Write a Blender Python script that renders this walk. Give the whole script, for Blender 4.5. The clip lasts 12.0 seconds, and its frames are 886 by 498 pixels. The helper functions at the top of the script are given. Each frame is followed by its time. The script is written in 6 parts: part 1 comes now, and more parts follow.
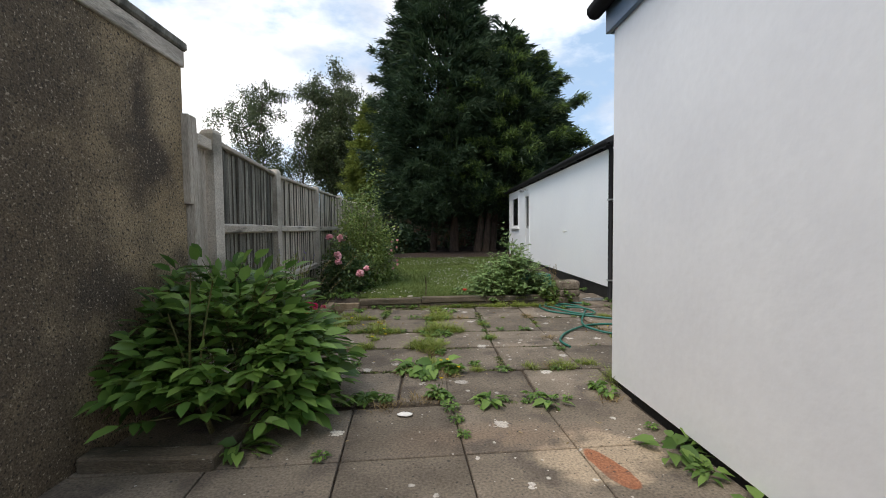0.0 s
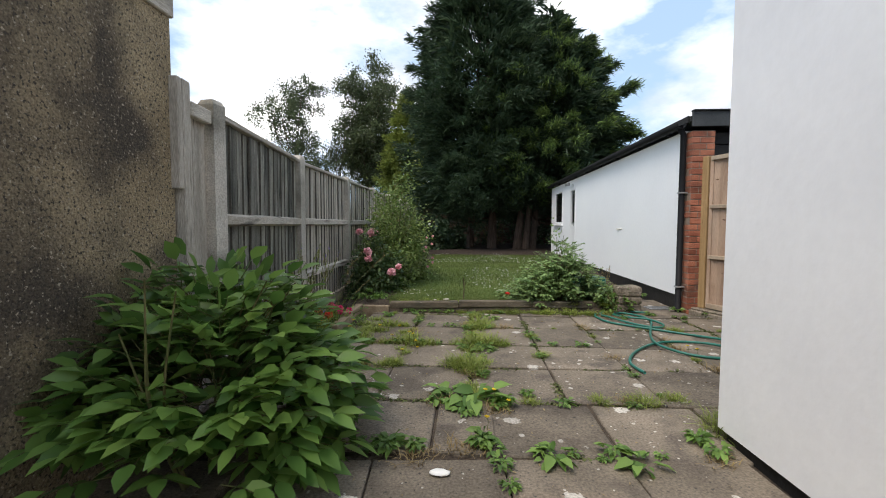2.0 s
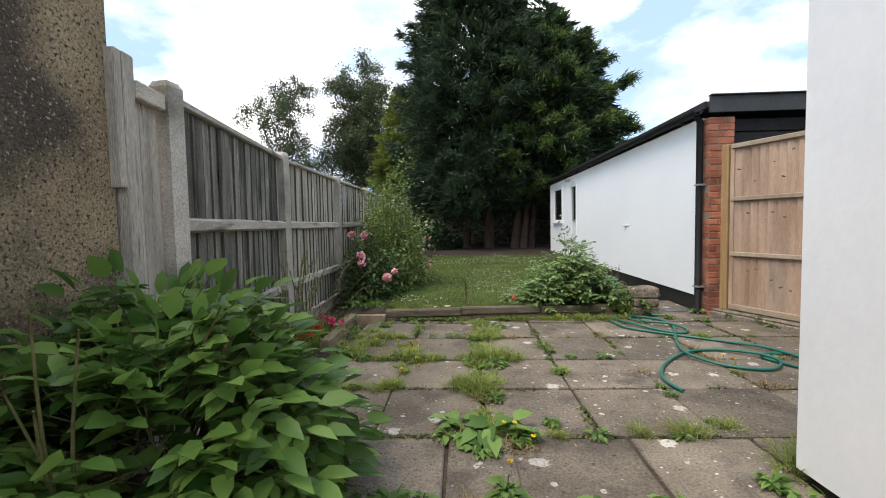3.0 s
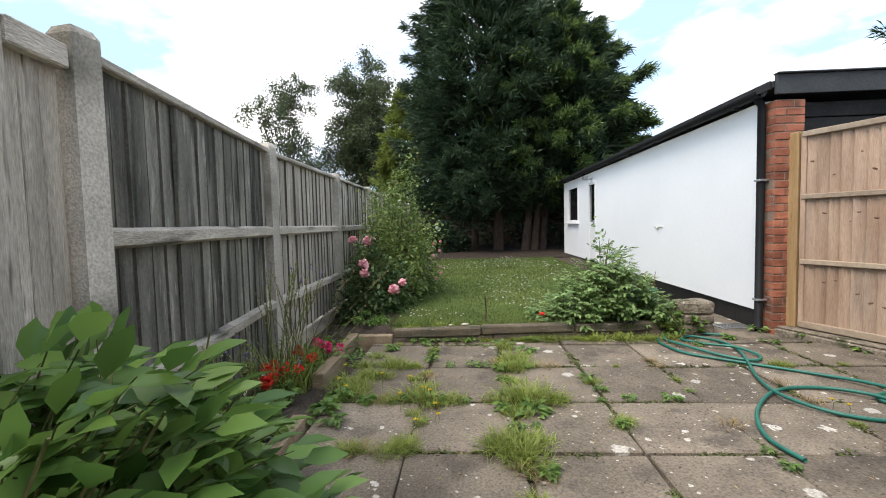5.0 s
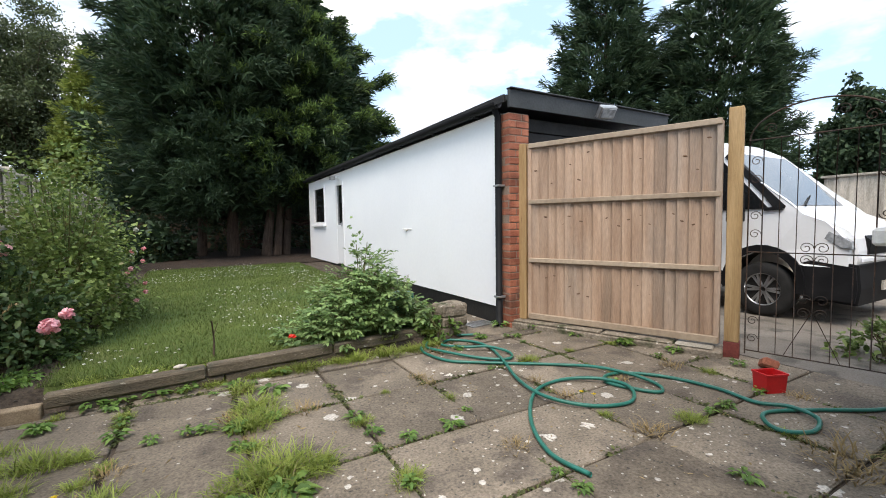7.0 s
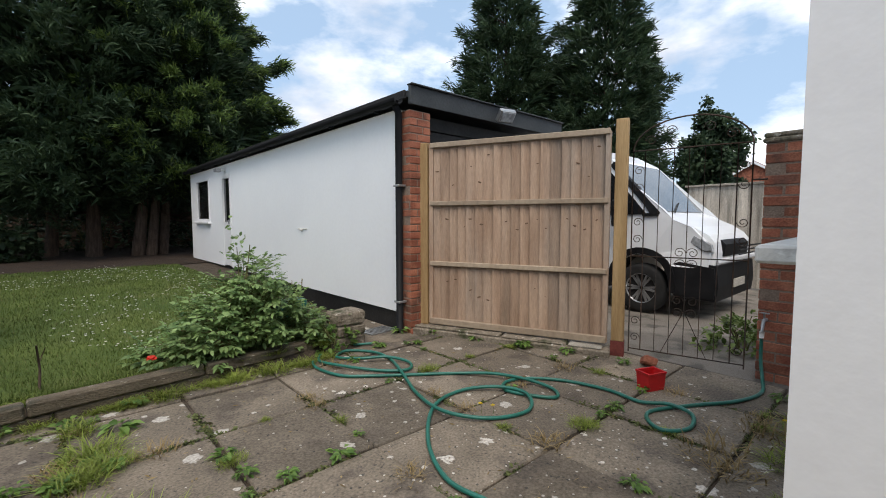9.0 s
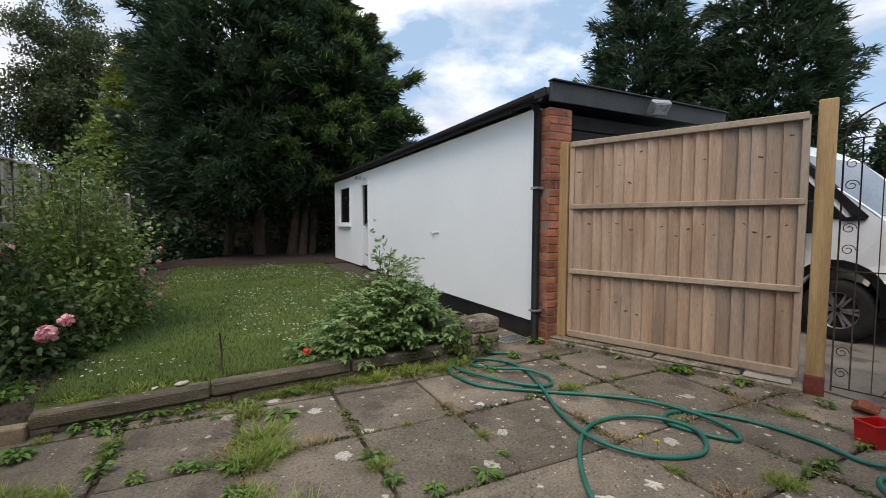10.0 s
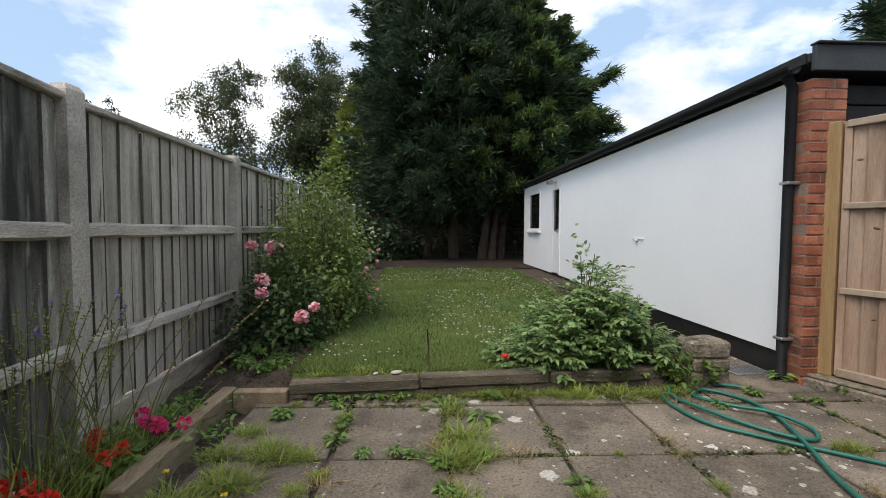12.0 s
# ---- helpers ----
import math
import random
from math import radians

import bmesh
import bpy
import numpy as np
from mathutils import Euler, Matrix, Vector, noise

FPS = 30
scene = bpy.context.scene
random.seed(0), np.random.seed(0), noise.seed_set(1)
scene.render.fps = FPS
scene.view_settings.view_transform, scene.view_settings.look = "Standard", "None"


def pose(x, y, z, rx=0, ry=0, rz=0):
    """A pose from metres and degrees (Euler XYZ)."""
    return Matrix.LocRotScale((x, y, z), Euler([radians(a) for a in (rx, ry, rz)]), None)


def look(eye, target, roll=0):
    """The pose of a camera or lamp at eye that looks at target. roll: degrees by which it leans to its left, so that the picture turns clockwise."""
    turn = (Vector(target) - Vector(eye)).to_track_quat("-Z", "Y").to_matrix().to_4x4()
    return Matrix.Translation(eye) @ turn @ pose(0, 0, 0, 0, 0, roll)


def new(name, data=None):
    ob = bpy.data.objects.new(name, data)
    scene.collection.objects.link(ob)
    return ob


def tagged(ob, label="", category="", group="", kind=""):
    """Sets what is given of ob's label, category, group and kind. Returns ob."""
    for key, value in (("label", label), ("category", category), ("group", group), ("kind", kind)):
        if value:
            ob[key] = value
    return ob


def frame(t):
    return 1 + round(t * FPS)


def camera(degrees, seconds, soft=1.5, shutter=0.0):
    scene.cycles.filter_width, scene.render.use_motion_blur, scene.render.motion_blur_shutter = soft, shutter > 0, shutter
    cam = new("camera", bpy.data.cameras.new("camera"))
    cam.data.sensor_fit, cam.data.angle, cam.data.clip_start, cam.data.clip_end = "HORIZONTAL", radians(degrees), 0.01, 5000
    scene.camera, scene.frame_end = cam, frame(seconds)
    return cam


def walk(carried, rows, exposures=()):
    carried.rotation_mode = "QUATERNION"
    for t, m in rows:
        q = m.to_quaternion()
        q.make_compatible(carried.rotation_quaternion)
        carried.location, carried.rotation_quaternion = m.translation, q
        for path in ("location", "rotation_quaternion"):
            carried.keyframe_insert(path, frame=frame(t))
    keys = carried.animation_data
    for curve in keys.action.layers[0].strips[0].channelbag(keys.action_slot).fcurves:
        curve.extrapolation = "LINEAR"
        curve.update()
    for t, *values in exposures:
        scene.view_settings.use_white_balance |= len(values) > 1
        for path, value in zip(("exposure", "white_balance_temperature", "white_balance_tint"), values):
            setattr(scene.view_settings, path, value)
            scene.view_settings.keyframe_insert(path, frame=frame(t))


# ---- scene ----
LENS = 91.4
PATH = [
    (0, (1.22, 2.2, 1.091), (1.255, 4.197, 0.996), -0.6),
    (0.5, (1.206, 2.301, 1.083), (1.256, 4.298, 0.987), -0.5),
    (1, (1.211, 2.483, 1.093), (1.193, 4.48, 0.986), -0.4),
    (1.5, (1.22, 2.673, 1.095), (1.093, 4.666, 0.982), 0.2),
    (2, (1.156, 2.869, 1.083), (1.03, 4.862, 0.969), 0.2),
    (2.5, (1.095, 3.056, 1.105), (0.998, 5.051, 0.999), -1.1),
    (3, (1.073, 3.303, 1.085), (0.971, 5.297, 0.972), -1.1),
    (3.2, (1.076, 3.405, 1.074), (0.956, 5.398, 0.962), -0.7),
    (4.8, (0.918, 3.941, 1.137), (0.743, 5.93, 1.028), -1.5),
    (5, (0.912, 4.023, 1.13), (0.794, 6.016, 1.016), -1.4),
    (5.5, (0.923, 4.245, 1.135), (0.89, 6.242, 1.02), -1.5),
    (6, (0.967, 4.43, 1.145), (1.098, 6.423, 1.043), -1.2),
    (6.5, (0.999, 4.617, 1.126), (1.496, 6.551, 1.018), -1.0),
    (7, (0.996, 4.772, 1.108), (1.985, 6.506, 0.985), -0.9),
    (7.5, (1.039, 4.827, 1.1), (2.372, 6.312, 0.961), -0.4),
    (7.7, (1.061, 4.834, 1.094), (2.486, 6.231, 0.955), -0.2),
    (9.3, (1.179, 4.975, 1.15), (2.438, 6.523, 1.015), 0.1),
    (9.5, (1.172, 5.029, 1.149), (2.337, 6.65, 1.021), 0.3),
    (10, (1.14, 5.137, 1.144), (2.028, 6.926, 1.026), 0.2),
    (10.5, (1.113, 5.199, 1.131), (1.747, 7.093, 1.022), -0.1),
    (11, (1.107, 5.226, 1.126), (1.549, 7.174, 1.021), -0.1),
    (11.5, (1.075, 5.264, 1.124), (1.347, 7.242, 1.024), 0.1),
    (12, (1.053, 5.292, 1.124), (1.135, 7.288, 1.033), 0.3),
]
ROWS = [(t, look(e, g, r)) for t, e, g, r in PATH]
cam = camera(LENS, 12.0, soft=1.0)
walk(cam, ROWS, exposures=[(0.0, 0.08), (1.5, 0.2), (2.5, 0.38), (5.0, 0.7), (6.5, 0.64), (7.5, 0.68), (9.3, 0.0), (10.5, -0.02), (12.0, 0.16)])


# ---- world and sun ----
def link(nt, a, b):
    nt.links.new(a, b)


sky_world = bpy.data.worlds.new("sky")
scene.world = sky_world
sky_world.use_nodes = True
nt = sky_world.node_tree
bg = nt.nodes["Background"]
bg.inputs["Strength"].default_value = 0.13
sky = nt.nodes.new("ShaderNodeTexSky")
sky.sky_type, sky.sun_disc = "NISHITA", False
sky.sun_elevation, sky.sun_rotation = radians(58), radians(225)
sky.air_density, sky.dust_density = 1.0, 0.6
tc = nt.nodes.new("ShaderNodeTexCoord")
mp = nt.nodes.new("ShaderNodeMapping")
mp.inputs["Scale"].default_value = (1.0, 1.0, 2.1)
mp.inputs["Location"].default_value = (0.35, 0.1, 0.22)
link(nt, tc.outputs["Generated"], mp.inputs["Vector"])
cl = nt.nodes.new("ShaderNodeTexNoise")
cl.inputs["Scale"].default_value, cl.inputs["Detail"].default_value, cl.inputs["Roughness"].default_value = 2.3, 9, 0.56
link(nt, mp.outputs[0], cl.inputs["Vector"])
cr = nt.nodes.new("ShaderNodeValToRGB")
cr.color_ramp.elements[0].position, cr.color_ramp.elements[1].position = 0.45, 0.60
link(nt, cl.outputs["Fac"], cr.inputs[0])
cg = nt.nodes.new("ShaderNodeTexNoise")
cg.inputs["Scale"].default_value, cg.inputs["Detail"].default_value = 3.2, 5
link(nt, mp.outputs[0], cg.inputs["Vector"])
cgr = nt.nodes.new("ShaderNodeValToRGB")
cgr.color_ramp.elements[0].position, cgr.color_ramp.elements[1].position = 0.36, 0.62
cgr.color_ramp.elements[0].color, cgr.color_ramp.elements[1].color = (6.2, 6.3, 6.8, 1), (12.7, 12.5, 12.5, 1)
link(nt, cg.outputs["Fac"], cgr.inputs[0])
blue = nt.nodes.new("ShaderNodeMix")
blue.data_type = "RGBA"
blue.inputs["Factor"].default_value = 0.75
blue.inputs[7].default_value = (4.0, 5.5, 7.5, 1)
link(nt, sky.outputs[0], blue.inputs[6])
mixc = nt.nodes.new("ShaderNodeMix")
mixc.data_type = "RGBA"
link(nt, cr.outputs[0], mixc.inputs["Factor"])
link(nt, blue.outputs[2], mixc.inputs[6])
link(nt, cgr.outputs[0], mixc.inputs[7])
link(nt, mixc.outputs[2], bg.inputs["Color"])

sun = new("sun", bpy.data.lights.new("sun", "SUN"))
sun.data.energy, sun.data.angle, sun.data.color = 2.5, radians(34), (1.0, 0.90, 0.79)
sun.matrix_world = look((-3.6, -3.6, 8.5), (0, 0, 0))


# ---- materials ----
def material(name, base, alt, scale=3.0, rough=0.85, bump=0.3, grain=60.0, vary=0.0, stretch=(1, 1, 1), spots=(), metal=0.0, fine=0.25, spec=0.3, blobs=(), lichen=None):
    """Two-scale procedural surface: blotches from base to alt, fine grain, optional spots (colour, scale, from, to), piece-to-piece variation."""
    m = bpy.data.materials.new(name)
    m.use_nodes = True
    t = m.node_tree
    b = t.nodes["Principled BSDF"]
    b.inputs["Roughness"].default_value, b.inputs["Metallic"].default_value = rough, metal
    b.inputs["Specular IOR Level"].default_value = spec
    g = t.nodes.new("ShaderNodeNewGeometry")
    mp = t.nodes.new("ShaderNodeMapping")
    mp.inputs["Scale"].default_value = stretch
    link(t, g.outputs["Position"], mp.inputs["Vector"])
    n1 = t.nodes.new("ShaderNodeTexNoise")
    n1.inputs["Scale"].default_value, n1.inputs["Detail"].default_value = scale, 6
    link(t, mp.outputs[0], n1.inputs["Vector"])
    r1 = t.nodes.new("ShaderNodeValToRGB")
    r1.color_ramp.elements[0].position, r1.color_ramp.elements[1].position = 0.34, 0.66
    r1.color_ramp.elements[0].color, r1.color_ramp.elements[1].color = (*base, 1), (*alt, 1)
    link(t, n1.outputs["Fac"], r1.inputs[0])
    out = r1.outputs[0]
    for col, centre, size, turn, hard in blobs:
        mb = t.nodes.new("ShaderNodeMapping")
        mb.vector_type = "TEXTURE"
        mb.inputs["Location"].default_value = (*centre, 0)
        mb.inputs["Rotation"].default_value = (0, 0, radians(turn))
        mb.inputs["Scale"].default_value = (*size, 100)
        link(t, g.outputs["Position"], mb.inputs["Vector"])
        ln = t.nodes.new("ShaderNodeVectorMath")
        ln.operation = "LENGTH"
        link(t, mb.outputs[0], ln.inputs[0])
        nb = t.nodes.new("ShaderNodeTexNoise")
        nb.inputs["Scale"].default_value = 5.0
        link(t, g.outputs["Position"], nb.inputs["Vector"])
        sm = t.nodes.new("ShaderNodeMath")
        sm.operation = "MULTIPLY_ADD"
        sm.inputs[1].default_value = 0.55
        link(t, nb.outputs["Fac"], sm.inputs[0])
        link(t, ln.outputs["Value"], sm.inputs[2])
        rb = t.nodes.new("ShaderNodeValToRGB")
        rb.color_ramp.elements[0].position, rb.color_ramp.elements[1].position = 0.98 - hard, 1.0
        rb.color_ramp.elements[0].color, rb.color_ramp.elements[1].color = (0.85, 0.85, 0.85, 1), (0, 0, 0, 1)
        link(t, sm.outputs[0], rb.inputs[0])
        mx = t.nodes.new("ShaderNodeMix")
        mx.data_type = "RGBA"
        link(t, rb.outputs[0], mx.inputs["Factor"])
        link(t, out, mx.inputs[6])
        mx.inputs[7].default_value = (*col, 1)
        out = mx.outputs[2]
    for col, sc, lo, hi in spots:
        ns = t.nodes.new("ShaderNodeTexNoise")
        ns.inputs["Scale"].default_value, ns.inputs["Detail"].default_value = sc, 4
        link(t, mp.outputs[0], ns.inputs["Vector"])
        rs = t.nodes.new("ShaderNodeValToRGB")
        rs.color_ramp.elements[0].position, rs.color_ramp.elements[1].position = lo, hi
        link(t, ns.outputs["Fac"], rs.inputs[0])
        mx = t.nodes.new("ShaderNodeMix")
        mx.data_type = "RGBA"
        link(t, rs.outputs[0], mx.inputs["Factor"])
        link(t, out, mx.inputs[6])
        mx.inputs[7].default_value = (*col, 1)
        out = mx.outputs[2]
    if lichen:
        for sc, size in ((4.5, 0.30), (10.0, 0.27), (24.0, 0.25)):
            vo = t.nodes.new("ShaderNodeTexVoronoi")
            vo.inputs["Scale"].default_value = sc
            link(t, g.outputs["Position"], vo.inputs["Vector"])
            nb = t.nodes.new("ShaderNodeTexNoise")
            nb.inputs["Scale"].default_value = 30.0
            link(t, g.outputs["Position"], nb.inputs["Vector"])
            sm = t.nodes.new("ShaderNodeMath")
            sm.operation = "MULTIPLY_ADD"
            sm.inputs[1].default_value = 0.35
            link(t, nb.outputs["Fac"], sm.inputs[0])
            link(t, vo.outputs["Distance"], sm.inputs[2])
            rl = t.nodes.new("ShaderNodeValToRGB")
            rl.color_ramp.elements[0].position, rl.color_ramp.elements[1].position = size + 0.04, size + 0.07
            rl.color_ramp.elements[0].color, rl.color_ramp.elements[1].color = (1, 1, 1, 1), (0, 0, 0, 1)
            link(t, sm.outputs[0], rl.inputs[0])
            ng = t.nodes.new("ShaderNodeSeparateColor")
            link(t, vo.outputs["Color"], ng.inputs[0])
            mb = t.nodes.new("ShaderNodeMapping")
            mb.vector_type = "TEXTURE"
            mb.inputs["Location"].default_value = (*lichen, 0)
            mb.inputs["Scale"].default_value = (1.9, 2.0, 100)
            link(t, g.outputs["Position"], mb.inputs["Vector"])
            ln = t.nodes.new("ShaderNodeVectorMath")
            ln.operation = "LENGTH"
            link(t, mb.outputs[0], ln.inputs[0])
            fall = t.nodes.new("ShaderNodeMapRange")
            fall.inputs["From Min"].default_value, fall.inputs["From Max"].default_value = 0.0, 1.6
            fall.inputs["To Min"].default_value, fall.inputs["To Max"].default_value = 0.66, 0.07
            link(t, ln.outputs["Value"], fall.inputs["Value"])
            pick = t.nodes.new("ShaderNodeMath")
            pick.operation = "LESS_THAN"
            link(t, ng.outputs[0], pick.inputs[0])
            link(t, fall.outputs[0], pick.inputs[1])
            both = t.nodes.new("ShaderNodeMath")
            both.operation = "MULTIPLY"
            link(t, pick.outputs[0], both.inputs[0])
            link(t, rl.outputs[0], both.inputs[1])
            soft = t.nodes.new("ShaderNodeMath")
            soft.operation = "MULTIPLY"
            soft.inputs[1].default_value = 0.8
            link(t, both.outputs[0], soft.inputs[0])
            mx = t.nodes.new("ShaderNodeMix")
            mx.data_type = "RGBA"
            link(t, soft.outputs[0], mx.inputs["Factor"])
            link(t, out, mx.inputs[6])
            mx.inputs[7].default_value = (0.50, 0.47, 0.42, 1)
            out = mx.outputs[2]
    n2 = t.nodes.new("ShaderNodeTexNoise")
    n2.inputs["Scale"].default_value, n2.inputs["Detail"].default_value = grain, 3
    link(t, mp.outputs[0], n2.inputs["Vector"])
    mr = t.nodes.new("ShaderNodeMapRange")
    mr.inputs["From Min"].default_value, mr.inputs["From Max"].default_value = 0.25, 0.75
    mr.inputs["To Min"].default_value, mr.inputs["To Max"].default_value = 1 - fine, 1 + fine
    link(t, n2.outputs["Fac"], mr.inputs["Value"])
    val = mr.outputs[0]
    if vary:
        oi = t.nodes.new("ShaderNodeObjectInfo")
        mv = t.nodes.new("ShaderNodeMapRange")
        mv.inputs["To Min"].default_value, mv.inputs["To Max"].default_value = 1 - vary, 1 + vary
        link(t, oi.outputs["Random"], mv.inputs["Value"])
        mm = t.nodes.new("ShaderNodeMath")
        mm.operation = "MULTIPLY"
        link(t, val, mm.inputs[0])
        link(t, mv.outputs[0], mm.inputs[1])
        val = mm.outputs[0]
    hs = t.nodes.new("ShaderNodeHueSaturation")
    link(t, val, hs.inputs["Value"])
    link(t, out, hs.inputs["Color"])
    link(t, hs.outputs[0], b.inputs["Base Color"])
    if bump:
        bp = t.nodes.new("ShaderNodeBump")
        bp.inputs["Strength"].default_value, bp.inputs["Distance"].default_value = bump, 0.01
        ad = t.nodes.new("ShaderNodeMath")
        ad.operation = "ADD"
        link(t, n1.outputs["Fac"], ad.inputs[0])
        link(t, n2.outputs["Fac"], ad.inputs[1])
        link(t, ad.outputs[0], bp.inputs["Height"])
        link(t, bp.outputs[0], b.inputs["Normal"])
    return m


def leafy(name, dark, light, rough=0.5, through_light=0.25, yellow=None):
    """Leaf surface, varied from leaf to leaf, letting some light through."""
    m = bpy.data.materials.new(name)
    m.use_nodes = True
    t = m.node_tree
    b = t.nodes["Principled BSDF"]
    b.inputs["Roughness"].default_value = rough
    b.inputs["Specular IOR Level"].default_value = 0.35
    g = t.nodes.new("ShaderNodeNewGeometry")
    r = t.nodes.new("ShaderNodeValToRGB")
    r.color_ramp.elements[0].color, r.color_ramp.elements[1].color = (*dark, 1), (*light, 1)
    if yellow:
        e = r.color_ramp.elements.new(0.93)
        e.color = (*light, 1)
        r.color_ramp.elements[-1].color = (*yellow, 1)
    link(t, g.outputs["Random Per Island"], r.inputs[0])
    n = t.nodes.new("ShaderNodeTexNoise")
    n.inputs["Scale"].default_value = 1.6
    link(t, g.outputs["Position"], n.inputs["Vector"])
    mr = t.nodes.new("ShaderNodeMapRange")
    mr.inputs["From Min"].default_value, mr.inputs["From Max"].default_value = 0.3, 0.7
    mr.inputs["To Min"].default_value, mr.inputs["To Max"].default_value = 0.75, 1.25
    link(t, n.outputs["Fac"], mr.inputs["Value"])
    hs = t.nodes.new("ShaderNodeHueSaturation")
    link(t, mr.outputs[0], hs.inputs["Value"])
    link(t, r.outputs[0], hs.inputs["Color"])
    link(t, hs.outputs[0], b.inputs["Base Color"])
    tr = t.nodes.new("ShaderNodeBsdfTranslucent")
    link(t, hs.outputs[0], tr.inputs["Color"])
    ms = t.nodes.new("ShaderNodeMixShader")
    ms.inputs[0].default_value = through_light
    link(t, b.outputs[0], ms.inputs[1])
    link(t, tr.outputs[0], ms.inputs[2])
    link(t, ms.outputs[0], t.nodes["Material Output"].inputs["Surface"])
    return m


M = {}
M["render_white"] = material("white_masonry_paint", (0.76, 0.76, 0.77), (0.83, 0.83, 0.83), 1.2, 0.75, 0.16, 20.0, fine=0.02)
M["garage_white"] = material("white_board_paint", (0.80, 0.81, 0.83), (0.85, 0.86, 0.87), 0.7, 0.6, 0.08, 22.0, fine=0.015)
M["pebbledash"] = material("pebbledash_render", (0.23, 0.175, 0.105), (0.38, 0.295, 0.18), 1.6, 0.95, 1.0, 110.0, fine=0.5,
                           spots=(((0.075, 0.060, 0.044), 2.0, 0.50, 0.66), ((0.33, 0.28, 0.21), 75.0, 0.60, 0.68), ((0.055, 0.045, 0.034), 65.0, 0.56, 0.64)),
                           # the blob darkens the near end: algae stain plus vignette shade put into colour
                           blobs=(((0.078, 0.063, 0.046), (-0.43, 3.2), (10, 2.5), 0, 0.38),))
M["slab"] = material("paving_concrete", (0.125, 0.104, 0.079), (0.205, 0.170, 0.130), 2.4, 0.9, 0.6, 80.0, vary=0.22, fine=0.42,
                     spots=(((0.10, 0.083, 0.066), 3.4, 0.52, 0.66), ((0.25, 0.205, 0.15), 1.5, 0.60, 0.74), ((0.05, 0.048, 0.042), 42.0, 0.63, 0.70)),
                     blobs=(((0.36, 0.285, 0.20), (1.99, 4.20), (0.44, 0.36), 10, 0.10), ((0.27, 0.095, 0.042), (2.00, 4.09), (0.085, 0.27), 17, 0.06), ((0.19, 0.14, 0.10), (1.5, 4.4), (0.9, 0.3), 5, 0.5)), lichen=(2.9, 6.2))
M["path_concrete"] = material("path_concrete", (0.15, 0.13, 0.11), (0.22, 0.195, 0.165), 1.6, 0.92, 0.5, 120.0, fine=0.25, spots=(((0.1, 0.09, 0.075), 4.0, 0.52, 0.64),))
M["soil"] = material("soil", (0.042, 0.032, 0.024), (0.085, 0.065, 0.047), 8.0, 0.97, 1.0, 60.0, fine=0.4)
# litter brown is lowered so that the colour carries the canopy's shade
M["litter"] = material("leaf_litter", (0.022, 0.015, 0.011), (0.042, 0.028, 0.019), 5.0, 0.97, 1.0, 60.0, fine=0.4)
M["lawn"] = material("lawn", (0.058, 0.088, 0.017), (0.098, 0.128, 0.028), 1.4, 0.95, 0.6, 70.0, fine=0.35, spots=(((0.13, 0.135, 0.05), 1.9, 0.54, 0.76), ((0.05, 0.085, 0.02), 0.8, 0.5, 0.66)))
M["fence_wood"] = material("weathered_fence_wood", (0.36, 0.32, 0.265), (0.54, 0.485, 0.41), 2.5, 0.92, 0.7, 40.0, vary=0.25, stretch=(6, 6, 0.7), fine=0.3,
                           spots=(((0.22, 0.20, 0.165), 1.2, 0.55, 0.74), ((0.10, 0.09, 0.07), 5.0, 0.64, 0.74)))
M["fence_dark"] = material("blackened_fence_wood", (0.10, 0.097, 0.082), (0.27, 0.255, 0.215), 1.6, 0.92, 0.8, 46.0, vary=0.35, stretch=(5, 5, 0.9), fine=0.35,
                           spots=(((0.40, 0.38, 0.33), 3.6, 0.57, 0.70), ((0.04, 0.042, 0.034), 1.3, 0.52, 0.66)))
# sawn edges coloured dark to draw the shade in the gaps between fence boards
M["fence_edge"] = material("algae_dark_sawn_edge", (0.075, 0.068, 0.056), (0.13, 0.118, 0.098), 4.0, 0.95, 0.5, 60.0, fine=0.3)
M["rail_wood"] = material("split_rail_wood", (0.34, 0.305, 0.255), (0.52, 0.47, 0.40), 3.0, 0.92, 0.6, 40.0, vary=0.15, stretch=(3, 0.8, 5), fine=0.35, spots=(((0.09, 0.085, 0.07), 2.0, 0.55, 0.7),))
M["gate_wood"] = material("new_pine_board", (0.31, 0.205, 0.14), (0.45, 0.32, 0.23), 2.2, 0.8, 0.3, 30.0, vary=0.15, stretch=(5, 5, 0.6), fine=0.16,
                          spots=(((0.30, 0.242, 0.195), 0.5, 0.48, 0.66), ((0.17, 0.125, 0.09), 1.4, 0.60, 0.78)))
M["knot"] = material("dark_pine_knot", (0.13, 0.075, 0.045), (0.19, 0.12, 0.075), 30.0, 0.8, 0.2, 90.0, fine=0.3)
# dark brown stands in for the shadow line at each gate board's edge
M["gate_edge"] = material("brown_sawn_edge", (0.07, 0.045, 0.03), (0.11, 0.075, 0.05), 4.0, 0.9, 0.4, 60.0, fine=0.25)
M["gate_rail"] = material("sawn_pine_rail", (0.30, 0.23, 0.165), (0.40, 0.32, 0.235), 2.0, 0.8, 0.3, 30.0, vary=0.1, fine=0.14)
M["post_wood"] = material("treated_post_wood", (0.31, 0.20, 0.09), (0.44, 0.30, 0.15), 2.0, 0.75, 0.3, 24.0, vary=0.08, stretch=(7, 7, 0.6), fine=0.16, spots=(((0.13, 0.07, 0.025), 5.0, 0.70, 0.75),))
